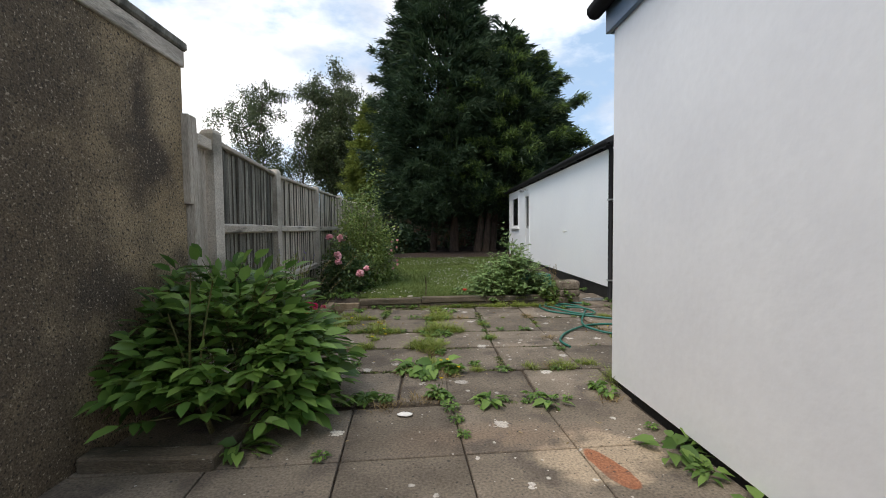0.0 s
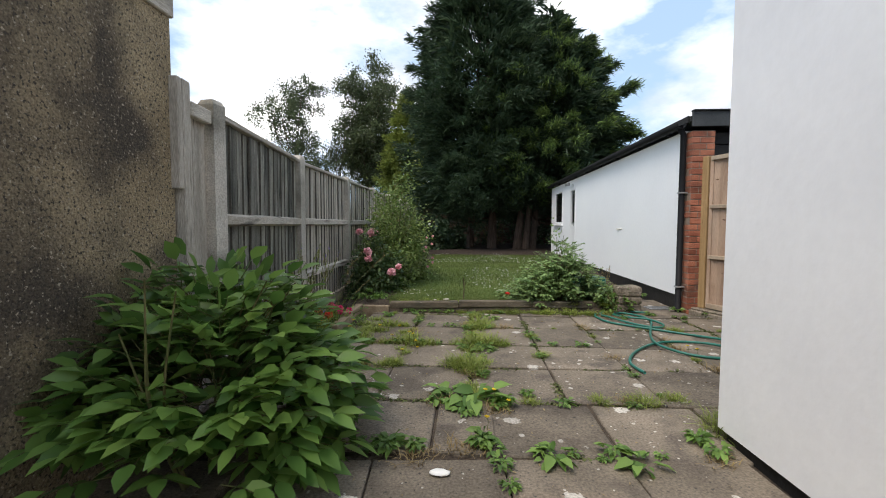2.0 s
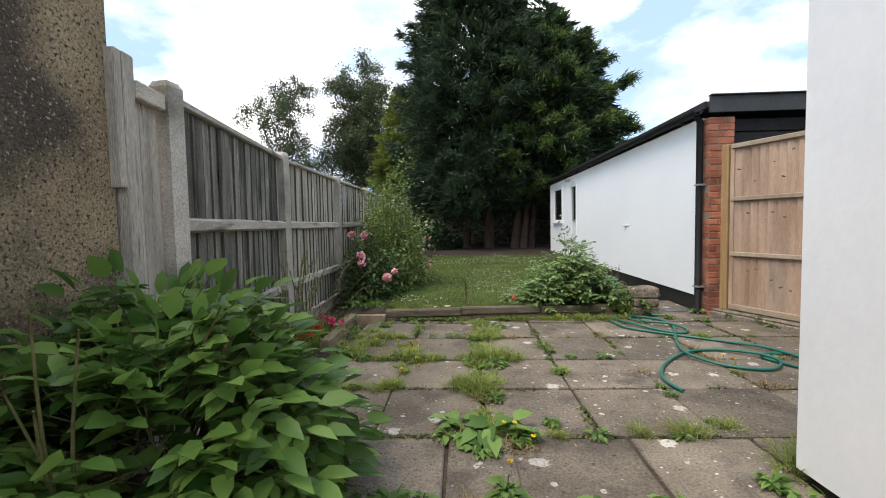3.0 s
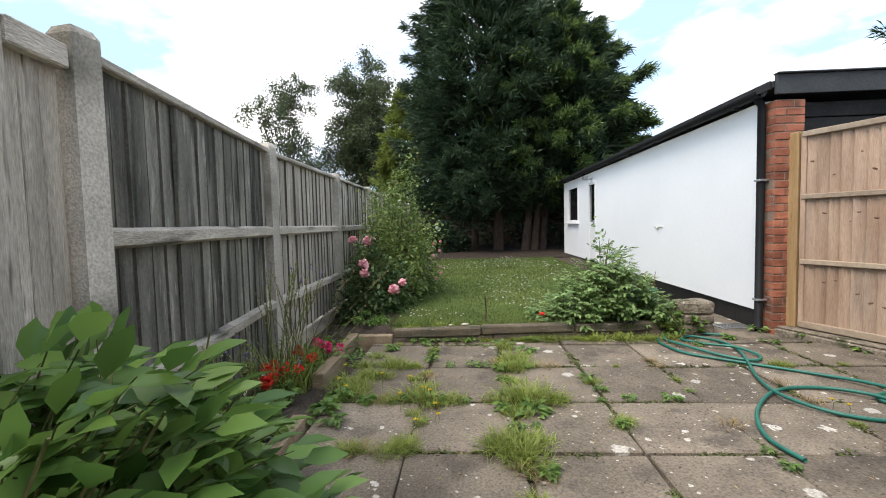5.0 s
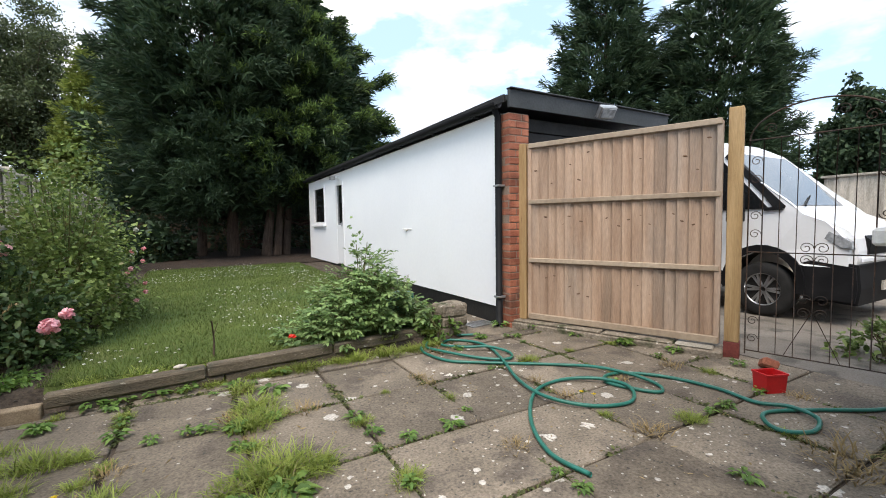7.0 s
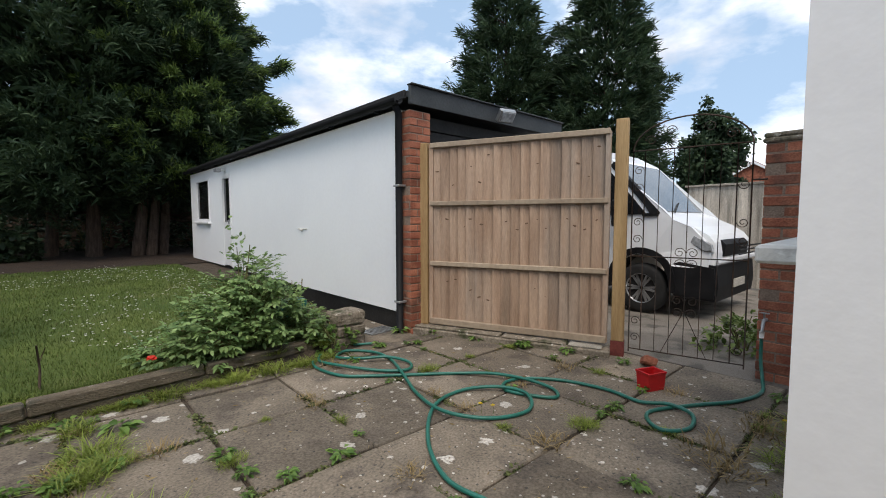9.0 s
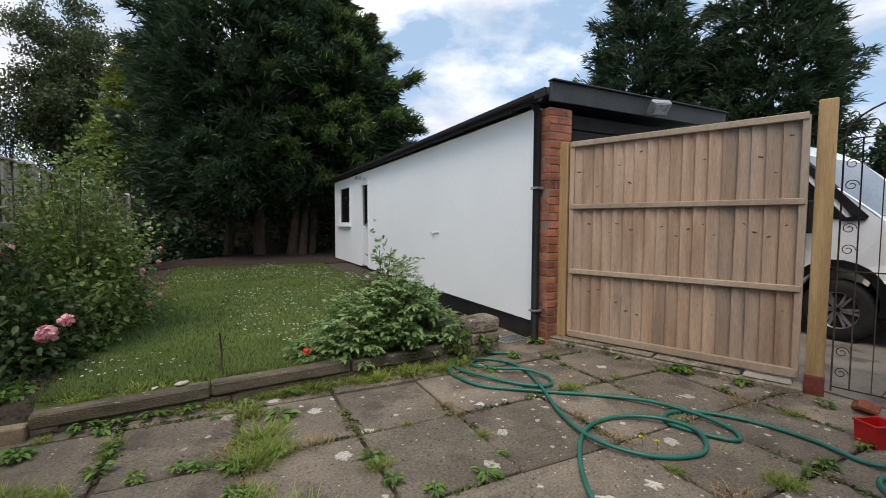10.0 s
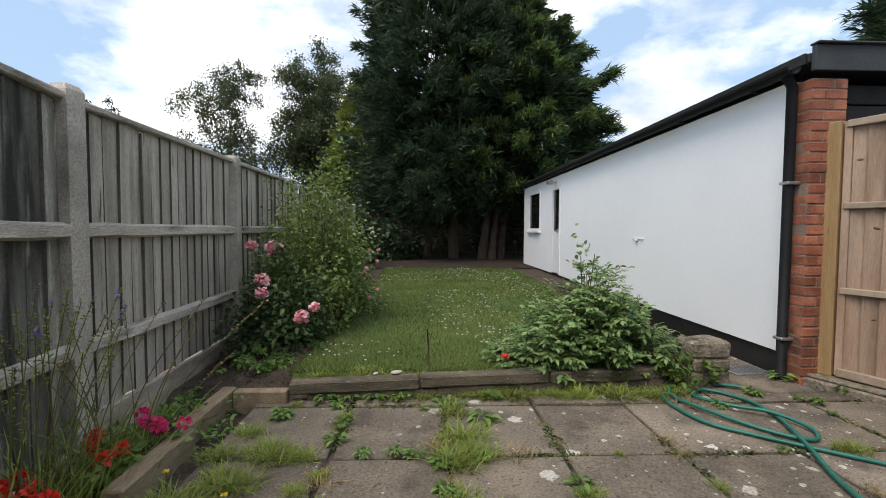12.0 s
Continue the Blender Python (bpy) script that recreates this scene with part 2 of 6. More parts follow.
M["post_concrete"] = material("concrete_post", (0.40, 0.365, 0.31), (0.54, 0.49, 0.42), 4.0, 0.92, 0.6, 90.0, vary=0.08, fine=0.3, spots=(((0.16, 0.15, 0.12), 2.0, 0.52, 0.70),))
M["gravel_board"] = material("stained_gravel_board", (0.30, 0.25, 0.20), (0.42, 0.36, 0.29), 3.0, 0.92, 0.5, 60.0, vary=0.1, stretch=(1, 1, 3), fine=0.3, spots=(((0.13, 0.115, 0.09), 2.2, 0.54, 0.70),))
M["brick"] = material("red_brick", (0.25, 0.082, 0.05), (0.39, 0.155, 0.092), 7.0, 0.88, 0.5, 80.0, vary=0.28, fine=0.25, spots=(((0.10, 0.055, 0.042), 4.0, 0.55, 0.72),))
M["mortar"] = material("mortar", (0.18, 0.13, 0.10), (0.27, 0.205, 0.16), 6.0, 0.95, 0.6, 80.0, fine=0.25)
M["sleeper"] = material("stone_edging", (0.09, 0.073, 0.052), (0.16, 0.13, 0.092), 4.0, 0.95, 0.8, 60.0, vary=0.1, stretch=(1, 3, 3), fine=0.35, spots=(((0.06, 0.058, 0.042), 3.0, 0.52, 0.68), ((0.40, 0.37, 0.30), 14.0, 0.66, 0.72)))
M["timber_edge"] = material("timber_edging", (0.20, 0.145, 0.09), (0.31, 0.24, 0.16), 3.0, 0.9, 0.4, 40.0, vary=0.1, stretch=(4, 1, 4), fine=0.28)
M["old_stone"] = material("mossy_stone", (0.15, 0.125, 0.095), (0.26, 0.22, 0.17), 9.0, 0.95, 1.0, 50.0, vary=0.1, fine=0.4, spots=(((0.055, 0.06, 0.03), 6.0, 0.52, 0.66), ((0.48, 0.45, 0.38), 18.0, 0.64, 0.70)))
M["fascia"] = material("dark_grey_felt", (0.032, 0.036, 0.038), (0.05, 0.054, 0.056), 3.0, 0.6, 0.25, 60.0, fine=0.2)
M["black_plastic"] = material("black_plastic", (0.007, 0.007, 0.008), (0.013, 0.013, 0.014), 5.0, 0.6, 0.03, 60.0, fine=0.1, spec=0.15)
M["black_paint"] = material("black_paint", (0.010, 0.010, 0.010), (0.022, 0.021, 0.02), 3.0, 0.65, 0.3, 40.0, fine=0.3)
M["upvc"] = material("white_plastic", (0.80, 0.81, 0.82), (0.84, 0.84, 0.85), 2.0, 0.35, 0.0, 40.0, fine=0.02, spec=0.5)
M["steel"] = material("grey_metal", (0.36, 0.37, 0.38), (0.45, 0.46, 0.47), 6.0, 0.4, 0.1, 60.0, metal=0.8, fine=0.1)
M["blue_fascia"] = material("blue_grey_fascia", (0.09, 0.14, 0.21), (0.12, 0.18, 0.26), 2.0, 0.4, 0.05, 40.0, fine=0.06, spec=0.5)
M["iron"] = material("rusty_wrought_iron", (0.030, 0.026, 0.023), (0.075, 0.045, 0.03), 14.0, 0.7, 0.4, 90.0, metal=0.3, fine=0.3)
M["hose"] = material("green_hose", (0.012, 0.115, 0.085), (0.02, 0.15, 0.115), 9.0, 0.4, 0.1, 80.0, fine=0.12, spec=0.5)
M["red_plastic"] = material("red_plastic", (0.46, 0.008, 0.012), (0.55, 0.014, 0.016), 6.0, 0.42, 0.05, 60.0, fine=0.08, spec=0.5)
M["van_white"] = material("white_vehicle_paint", (0.74, 0.75, 0.77), (0.79, 0.80, 0.81), 1.0, 0.22, 0.0, 30.0, fine=0.02, spec=0.6)
M["rubber"] = material("tyre_rubber", (0.014, 0.014, 0.014), (0.024, 0.024, 0.024), 8.0, 0.8, 0.2, 90.0, fine=0.15)
M["alloy"] = material("alloy_wheel", (0.42, 0.43, 0.45), (0.5, 0.51, 0.52), 5.0, 0.35, 0.0, 60.0, metal=0.85, fine=0.08)
M["dark_glass"] = material("dark_window_glass", (0.008, 0.009, 0.010), (0.014, 0.015, 0.016), 2.0, 0.06, 0.0, 20.0, fine=0.1, spec=0.6)
M["screen_glass"] = material("windscreen_glass", (0.10, 0.11, 0.115), (0.16, 0.17, 0.175), 1.5, 0.12, 0.0, 20.0, fine=0.1, spec=0.8)
M["lamp_glass"] = material("headlamp_lens", (0.16, 0.17, 0.18), (0.42, 0.44, 0.46), 16.0, 0.1, 0.0, 40.0, fine=0.2, spec=0.8)
M["bark"] = material("brown_bark", (0.055, 0.037, 0.027), (0.105, 0.073, 0.054), 5.0, 0.95, 1.0, 40.0, stretch=(5, 5, 0.8), fine=0.4)
M["twig"] = material("green_stem", (0.08, 0.10, 0.03), (0.16, 0.14, 0.06), 9.0, 0.8, 0.2, 60.0, fine=0.2)
M["white_sill"] = material("white_painted_stone", (0.62, 0.60, 0.56), (0.74, 0.73, 0.70), 5.0, 0.8, 0.4, 50.0, fine=0.1, spots=(((0.25, 0.2, 0.16), 6.0, 0.6, 0.72),))
M["dull_red"] = material("dull_red_paint", (0.12, 0.03, 0.025), (0.19, 0.05, 0.04), 9.0, 0.8, 0.3, 60.0, fine=0.2)
M["brown_board"] = material("brown_board", (0.05, 0.034, 0.024), (0.085, 0.058, 0.04), 2.0, 0.9, 0.3, 40.0, vary=0.2, fine=0.2)
M["roof_tile"] = material("red_roof_tile", (0.22, 0.085, 0.055), (0.31, 0.14, 0.095), 1.5, 0.9, 0.3, 8.0, fine=0.2)


# ---- mesh helpers ----
LOOSE = ("stemwork", "stalkwork", "seed_fluff", "foliage", "petals", "leaves", "leaf_blades", "flowers", "limbwork", "branchwork", "fresh_growth", "inner_crown")


def finish(me, name, mat, parent=None, label="", smooth=False):
    if mat:
        me.materials.append(M[mat])
    if smooth:
        me.polygons.foreach_set("use_smooth", [True] * len(me.polygons))
    ob = new(name, me)
    if parent is not None:
        ob.parent = parent
    return tagged(ob, label, kind="stuff" if name in LOOSE else "")


def part(name, bm, mat, parent=None, label="", smooth=False):
    me = bpy.data.meshes.new(name)
    bmesh.ops.recalc_face_normals(bm, faces=bm.faces)
    bm.to_mesh(me)
    bm.free()
    return finish(me, name, mat, parent, label, smooth)


def share(src, name, parent, m=None):
    """A further object on the mesh of src."""
    ob = new(name, src.data)
    ob.parent = parent
    if m is not None:
        ob.matrix_basis = m
    return ob


def thing(name, label, category, group="", m=None, kind=""):
    ob = new(name)
    ob.empty_display_size = 0.1
    if m is not None:
        ob.matrix_basis = m
    return tagged(ob, label, category, group, kind)


def add_box(bm, x0, x1, y0, y1, z0, z1, bevel=0.0, m=None):
    r = bmesh.ops.create_cube(bm, size=1)
    vs = r["verts"]
    for v in vs:
        v.co = Vector(((x0 + x1) / 2 + v.co.x * (x1 - x0), (y0 + y1) / 2 + v.co.y * (y1 - y0), (z0 + z1) / 2 + v.co.z * (z1 - z0)))
    if bevel:
        es = list({e for v in vs for e in v.link_edges})
        vs = list({v for f in bmesh.ops.bevel(bm, geom=es, offset=bevel, segments=1, affect="EDGES")["faces"] for v in f.verts} | {v for v in vs if v.is_valid})
    if m is not None:
        bmesh.ops.transform(bm, matrix=m, verts=[v for v in vs if v.is_valid])
    return bm


def boxes(*specs, bevel=0.0):
    bm = bmesh.new()
    for s in specs:
        add_box(bm, *s, bevel=bevel)
    return bm


def prism(bm, outline, y0, y1, bevel=0.0):
    """An outline in x and z, drawn out from y0 to y1."""
    a = [bm.verts.new((x, y0, z)) for x, z in outline]
    b = [bm.verts.new((x, y1, z)) for x, z in outline]
    bm.faces.new(a)
    bm.faces.new(b[::-1])
    n = len(a)
    for i in range(n):
        bm.faces.new((a[i], b[i], b[(i + 1) % n], a[(i + 1) % n]))
    if bevel:
        bmesh.ops.bevel(bm, geom=[e for e in bm.edges if abs(e.verts[0].co.y - e.verts[1].co.y) < 1e-4], offset=bevel, segments=2, affect="EDGES")
    return bm


def tube(points, r, sides=7, taper=None, closed=False):
    """Vertices and quads of a round rod through points."""
    P = [Vector(p) for p in points]
    vs, fs, n = [], [], len(P)
    up = Vector((0.3, 0.2, 1)).normalized()
    for i, p in enumerate(P):
        d = (P[(i + 1) % n] if closed or i < n - 1 else p) - (P[i - 1] if closed or i > 0 else p)
        d = d.normalized() if d.length > 1e-6 else Vector((0, 0, 1))
        a = d.cross(up)
        a = (a if a.length > 1e-3 else d.cross(Vector((1, 0, 0)))).normalized()
        b = d.cross(a)
        rr = r if taper is None else r + (taper - r) * i / max(1, n - 1)
        for k in range(sides):
            t = 2 * math.pi * k / sides
            vs.append(p + (a * math.cos(t) + b * math.sin(t)) * rr)
    last = n if closed else n - 1
    for i in range(last):
        j = (i + 1) % n
        for k in range(sides):
            fs.append((i * sides + k, i * sides + (k + 1) % sides, j * sides + (k + 1) % sides, j * sides + k))
    if not closed:
        fs.append(tuple(range(sides)))
        fs.append(tuple((n - 1) * sides + k for k in range(sides))[::-1])
    return vs, fs


def tubes_mesh(name, rods, mat, parent=None, label="", smooth=True):
    """One mesh of several rods, each (points, radius[, end radius])."""
    V, F = [], []
    for rod in rods:
        v, f = tube(rod[0], rod[1], rod[3] if len(rod) > 3 else 6, rod[2] if len(rod) > 2 else None)
        o = len(V)
        V += v
        F += [tuple(i + o for i in q) for q in f]
    me = bpy.data.meshes.new(name)
    me.from_pydata(V, [], F)
    return finish(me, name, mat, parent, label, smooth)


def smooth_line(points, steps=8):
    """A Catmull-Rom line through points."""
    P = [Vector(p) for p in points]
    out = []
    for i in range(len(P) - 1):
        a, b, c, d = P[max(0, i - 1)], P[i], P[i + 1], P[min(len(P) - 1, i + 2)]
        for s in range(steps):
            t = s / steps
            out.append(0.5 * ((2 * b) + (c - a) * t + (2 * a - 5 * b + 4 * c - d) * t * t + (3 * b - a - 3 * c + d) * t ** 3))
    return out + [P[-1]]


def np_mesh(name, verts, faces, mat, parent=None, label="", smooth=False):
    """A mesh from an (n, 3) array of vertices and an (m, k) array of faces."""
    me = bpy.data.meshes.new(name)
    n, k = faces.shape
    me.vertices.add(len(verts))
    me.vertices.foreach_set("co", np.ascontiguousarray(verts, dtype=np.float32).ravel())
    me.loops.add(n * k)
    me.loops.foreach_set("vertex_index", np.ascontiguousarray(faces, dtype=np.int32).ravel())
    me.polygons.add(n)
    me.polygons.foreach_set("loop_start", np.arange(0, n * k, k, dtype=np.int32))
    me.update(calc_edges=True)
    return finish(me, name, mat, parent, label, smooth)


# ---- ground ----
def step01(v, a, b):
    t = min(1.0, max(0.0, (v - a) / (b - a)))
    return t * t * (3 - 2 * t)


def ground_height(x, y):
    lawn = 0.10 + 0.006 * max(0.0, y - 8.3)
    if y > 18:
        lawn = 0.16
    h = -0.06
    h += (lawn + 0.06) * step01(y, 8.22, 8.34) * (1 - step01(x, 3.0, 3.5) * (1 - step01(y, 10, 13)))
    if x < 0.1 and y > 5.0:
        h -= 0.14 * step01(-x, 0.1, 0.75) * (1 if y > 8 else 0.6)
        if y < 8.25 and x < -0.1:
            h += 0.06
    h += 0.012 * noise.noise((x * 1.7, y * 1.7, 0.0)) * (1 if (y > 8.4 or x < -0.1) else 0)
    return h


def sheet(name, xs, ys, mat, lift=0.0, label="", category=""):
    V = np.array([(x, y, ground_height(x, y) + lift) for y in ys for x in xs])
    nx, ny = len(xs), len(ys)
    i, j = np.meshgrid(np.arange(nx - 1), np.arange(ny - 1))
    a = (j * nx + i).ravel()
    ob = np_mesh(name, V, np.stack([a, a + 1, a + 1 + nx, a + nx], 1), mat, smooth=True)
    return tagged(ob, label, category, kind="structure")


far = [-220, -120, -60, -35, -22, -15, -10, -7, -5, -3.5, -2.5, -1.8]
sheet("ground", far + list(np.arange(-1.2, 5.6, 0.1)) + [6, 7, 9, 12, 16, 22, 30, 45, 70, 120, 220],
      [-120, -60, -30, -15, -8, -4, 0, 3] + list(np.arange(4.0, 20.1, 0.1)) + [21, 22, 24, 27, 32, 40, 60, 100, 180, 300], "soil", 0.0,
      "bare dark brown soil stretching across the garden", "ground")
LAWN_X0 = 0.12
sheet("lawn", list(np.arange(LAWN_X0, 3.31, 0.1)), list(np.arange(8.26, 16.0, 0.1)), "lawn", 0.012, "short green lawn with worn patches behind stone edging", "lawn")
sheet("litter_ground", list(np.arange(-3.0, 8.1, 0.4)), list(np.arange(15.9, 26, 0.4)), "litter", 0.02, "brown leaf litter under the tall conifers, coloured darker for their shade", "ground")
part("driveway", boxes((4.9, 14.0, 1.0, 16.0, -0.2, -0.03)), "path_concrete")
tagged(bpy.data.objects["driveway"], "grey concrete driveway beyond the iron gate", "driveway", kind="structure")

# ---- house ----
HX, HY = 2.42, 5.10
house = thing("house", "single-storey white painted house with smooth rendered walls", "house", m=pose(HX, HY, 0, 0, 0, 2.2) @ pose(-HX, -HY, 0))
part("side_wall", boxes((HX, HX + 0.28, -9, HY, 0.06, 2.40)), "render_white", house)
bm = boxes((HX + 0.28, 2.72, HY - 0.28, HY, 0.06, 2.40), (3.72, 4.95, HY - 0.28, HY, 0.06, 2.40),
           (2.72, 3.72, HY - 0.28, HY, 0.06, 1.06), (2.72, 3.72, HY - 0.28, HY, 2.08, 2.40))
part("rear_wall", bm, "render_white", house)
part("side_wall", boxes((4.67, 4.95, -9, HY - 0.28, 0.06, 2.40)), "render_white", house)
part("end_wall", boxes((HX, 4.95, -9.28, -9, 0.06, 2.40)), "render_white", house)
part("plinth", boxes((HX + 0.03, 4.92, -9.2, HY - 0.03, -0.25, 0.06)), "black_paint", house, "black bitumen painted plinth")
part("roof", boxes((HX - 0.06, 5.05, -9.3, HY + 0.1, 2.58, 2.66)), "fascia", house, "dark flat felt roof")
part("fascia", boxes((HX - 0.035, HX, -9.3, HY + 0.06, 2.385, 2.58), (HX, 5.0, HY, HY + 0.06, 2.385, 2.58), bevel=0.004), "blue_fascia", house, "blue-grey glossy fascia board")
tubes_mesh("gutter", [([(HX - 0.09, -9.3, 2.55), (HX - 0.09, HY + 0.12, 2.56)], 0.055, 0.055, 10)], "black_plastic", house, "black plastic gutter")
win = part("window", boxes((2.72, 2.78, HY - 0.18, HY - 0.10, 1.06, 2.08), (3.66, 3.72, HY - 0.18, HY - 0.10, 1.06, 2.08), (2.78, 3.66, HY - 0.18, HY - 0.10, 1.06, 1.12),
                               (2.78, 3.66, HY - 0.18, HY - 0.10, 2.02, 2.08), (3.19, 3.25, HY - 0.18, HY - 0.10, 1.12, 2.02), bevel=0.005), "upvc", house, "white plastic window frame")
part("pane", boxes((2.77, 3.67, HY - 0.145, HY - 0.135, 1.11, 2.03)), "dark_glass", win, "dark reflecting glass")
part("sill", boxes((2.60, 3.82, HY - 0.2, HY + 0.11, 1.025, 1.075), bevel=0.008), "white_sill", house, "white painted window sill")
part("ceiling", boxes((HX + 0.28, 4.67, -9, HY - 0.28, 2.32, 2.38)), "render_white", house)

# ---- neighbour's pebbledash outbuilding ----
LX, LY = -0.43, 5.107
outb = thing("outbuilding", "brown pebbledash outbuilding with dark stains and timber roof edge", "outbuilding")
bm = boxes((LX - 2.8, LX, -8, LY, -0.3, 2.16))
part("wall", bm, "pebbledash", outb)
part("fascia", boxes((LX - 2.85, LX + 0.018, -8, LY + 0.015, 2.16, 2.265), bevel=0.006), "rail_wood", outb, "weathered timber fascia board")
part("roof", boxes((LX - 2.9, LX + 0.035, -8, LY + 0.03, 2.265, 2.325), bevel=0.012), "fence_dark", outb, "dark weathered roof edge")

# ---- garage ----
GX, GY, GE = 3.813, 8.5, 17.3
garage = thing("garage", "long white garage with dark flat roof and brick pier", "garage")
WY0, WY1, WZ0, WZ1 = 15.6, 16.75, 1.10, 2.08
DY0, DY1, DZ1 = 14.05, 14.63, 2.04
bm = bmesh.new()
zs = (0.185, WZ0, DZ1, WZ1, 2.25)
for a, b in ((GY, DY0), (DY0, DY1), (DY1, WY0), (WY0, WY1), (WY1, GE)):
    for c, d in zip(zs[:-1], zs[1:]):
        if (a == DY0 and c < DZ1) or (a == WY0 and WZ0 <= c < WZ1):
            continue
        add_box(bm, GX, GX + 0.2, a, b, c, d)
bmesh.ops.remove_doubles(bm, verts=bm.verts[:], dist=0.0005)
part("side_wall", bm, "garage_white", garage)
part("end_wall", boxes((GX + 0.2, 6.35, GE - 0.2, GE, 0.0, 2.25)), "garage_white", garage)
part("far_wall", boxes((6.15, 6.35, 8.5, GE - 0.2, 0.0, 2.25)), "garage_white", garage)
part("plinth", boxes((GX + 0.02, GX + 0.19, GY + 0.01, GE, -0.25, 0.184)), "black_paint", garage, "black painted plinth")
part("floor", boxes((GX + 0.2, 6.15, 8.6, GE - 0.2, -0.1, 0.03)), "path_concrete", garage)
bm = bmesh.new()
for y0, y1, z0, z1, w in ((WY0, WY1, WZ0, WZ1, 0.06),):
    add_box(bm, GX - 0.012, GX + 0.06, y0, y0 + w, z0, z1)
    add_box(bm, GX - 0.012, GX + 0.06, y1 - w, y1, z0, z1)
    add_box(bm, GX - 0.012, GX + 0.06, y0 + w, y1 - w, z0, z0 + w)
    add_box(bm, GX - 0.012, GX + 0.06, y0 + w, y1 - w, z1 - w, z1)
w1 = part("window", bm, "upvc", garage, "white plastic window frame")
part("pane", boxes((GX + 0.02, GX + 0.03, WY0 + 0.05, WY1 - 0.05, WZ0 + 0.05, WZ1 - 0.05)), "dark_glass", w1, "dark glass")
part("sill", boxes((GX - 0.07, GX + 0.05, WY0 - 0.06, WY1 + 0.06, WZ0 - 0.05, WZ0 - 0.003), bevel=0.006), "upvc", w1, "white plastic sill")
bm = bmesh.new()
add_box(bm, GX - 0.012, GX + 0.06, DY0, DY0 + 0.07, 0.2, DZ1)
add_box(bm, GX - 0.012, GX + 0.06, DY1 - 0.07, DY1, 0.2, DZ1)
add_box(bm, GX - 0.012, GX + 0.06, DY0 + 0.07, DY1 - 0.07, DZ1 - 0.07, DZ1)
add_box(bm, GX - 0.006, GX + 0.05, DY0 + 0.07, DY1 - 0.07, 0.22, 1.02)
add_box(bm, GX - 0.010, GX + 0.055, DY0 + 0.07, DY1 - 0.07, 1.02, 1.09)
d1 = part("door", bm, "upvc", garage, "white half-glazed plastic door")
part("pane", boxes((GX + 0.02, GX + 0.03, DY0 + 0.06, DY1 - 0.06, 1.08, DZ1 - 0.06)), "dark_glass", d1, "dark glass")
part("door_handle", boxes((GX - 0.05, GX - 0.035, DY0 + 0.09, DY0 + 0.19, 1.10, 1.125), (GX - 0.035, GX - 0.006, DY0 + 0.09, DY0 + 0.115, 1.06, 1.14), bevel=0.003), "steel", d1, "chrome lever handle")
# roof: thin slab, deep front fascia, drip edge and gutter along the side
part("roof", boxes((GX - 0.02, 6.42, 8.33, GE + 0.1, 2.335, 2.395)), "fascia", garage, "dark grey felt flat roof")
part("fascia", boxes((GX - 0.01, 6.42, 8.29, 8.328, 2.265, 2.445), (GX - 0.015, 6.42, 8.26, 8.34, 2.446, 2.46), bevel=0.004), "fascia", garage, "deep dark grey front fascia")
part("side_fascia", boxes((GX - 0.045, GX - 0.022, 8.345, GE + 0.1, 2.32, 2.40), bevel=0.003), "black_paint", garage, "black side fascia")
bm = bmesh.new()
prof = [(GX - 0.05 - 0.055 + 0.055 * math.cos(a), 2.31 + 0.055 * math.sin(a)) for a in np.linspace(math.pi, 2 * math.pi, 9)]
prof += [(GX - 0.05 - 0.055 + 0.048 * math.cos(a), 2.31 + 0.048 * math.sin(a)) for a in np.linspace(2 * math.pi, math.pi, 9)]
prism(bm, prof, 8.36, GE + 0.05)
gut = part("gutter", bm, "black_plastic", garage, "black half-round gutter")
for y in np.arange(8.75, GE, 1.0):
    part("bracket", boxes((GX - 0.112, GX - 0.046, y, y + 0.03, 2.24, 2.325), bevel=0.004), "black_plastic", gut)
dp = tubes_mesh("downpipe", [([(GX - 0.045, 8.44, -0.05), (GX - 0.045, 8.44, 2.19), (GX - 0.08, 8.44, 2.25), (GX - 0.10, 8.44, 2.30)], 0.036, 0.036, 12)], "black_plastic", garage, "black plastic downpipe")
for z in (0.30, 1.47):
    part("clip", boxes((GX - 0.085, GX + 0.03, 8.395, 8.485, z, z + 0.022), bevel=0.004), "steel", dp, "pale worn pipe clip")


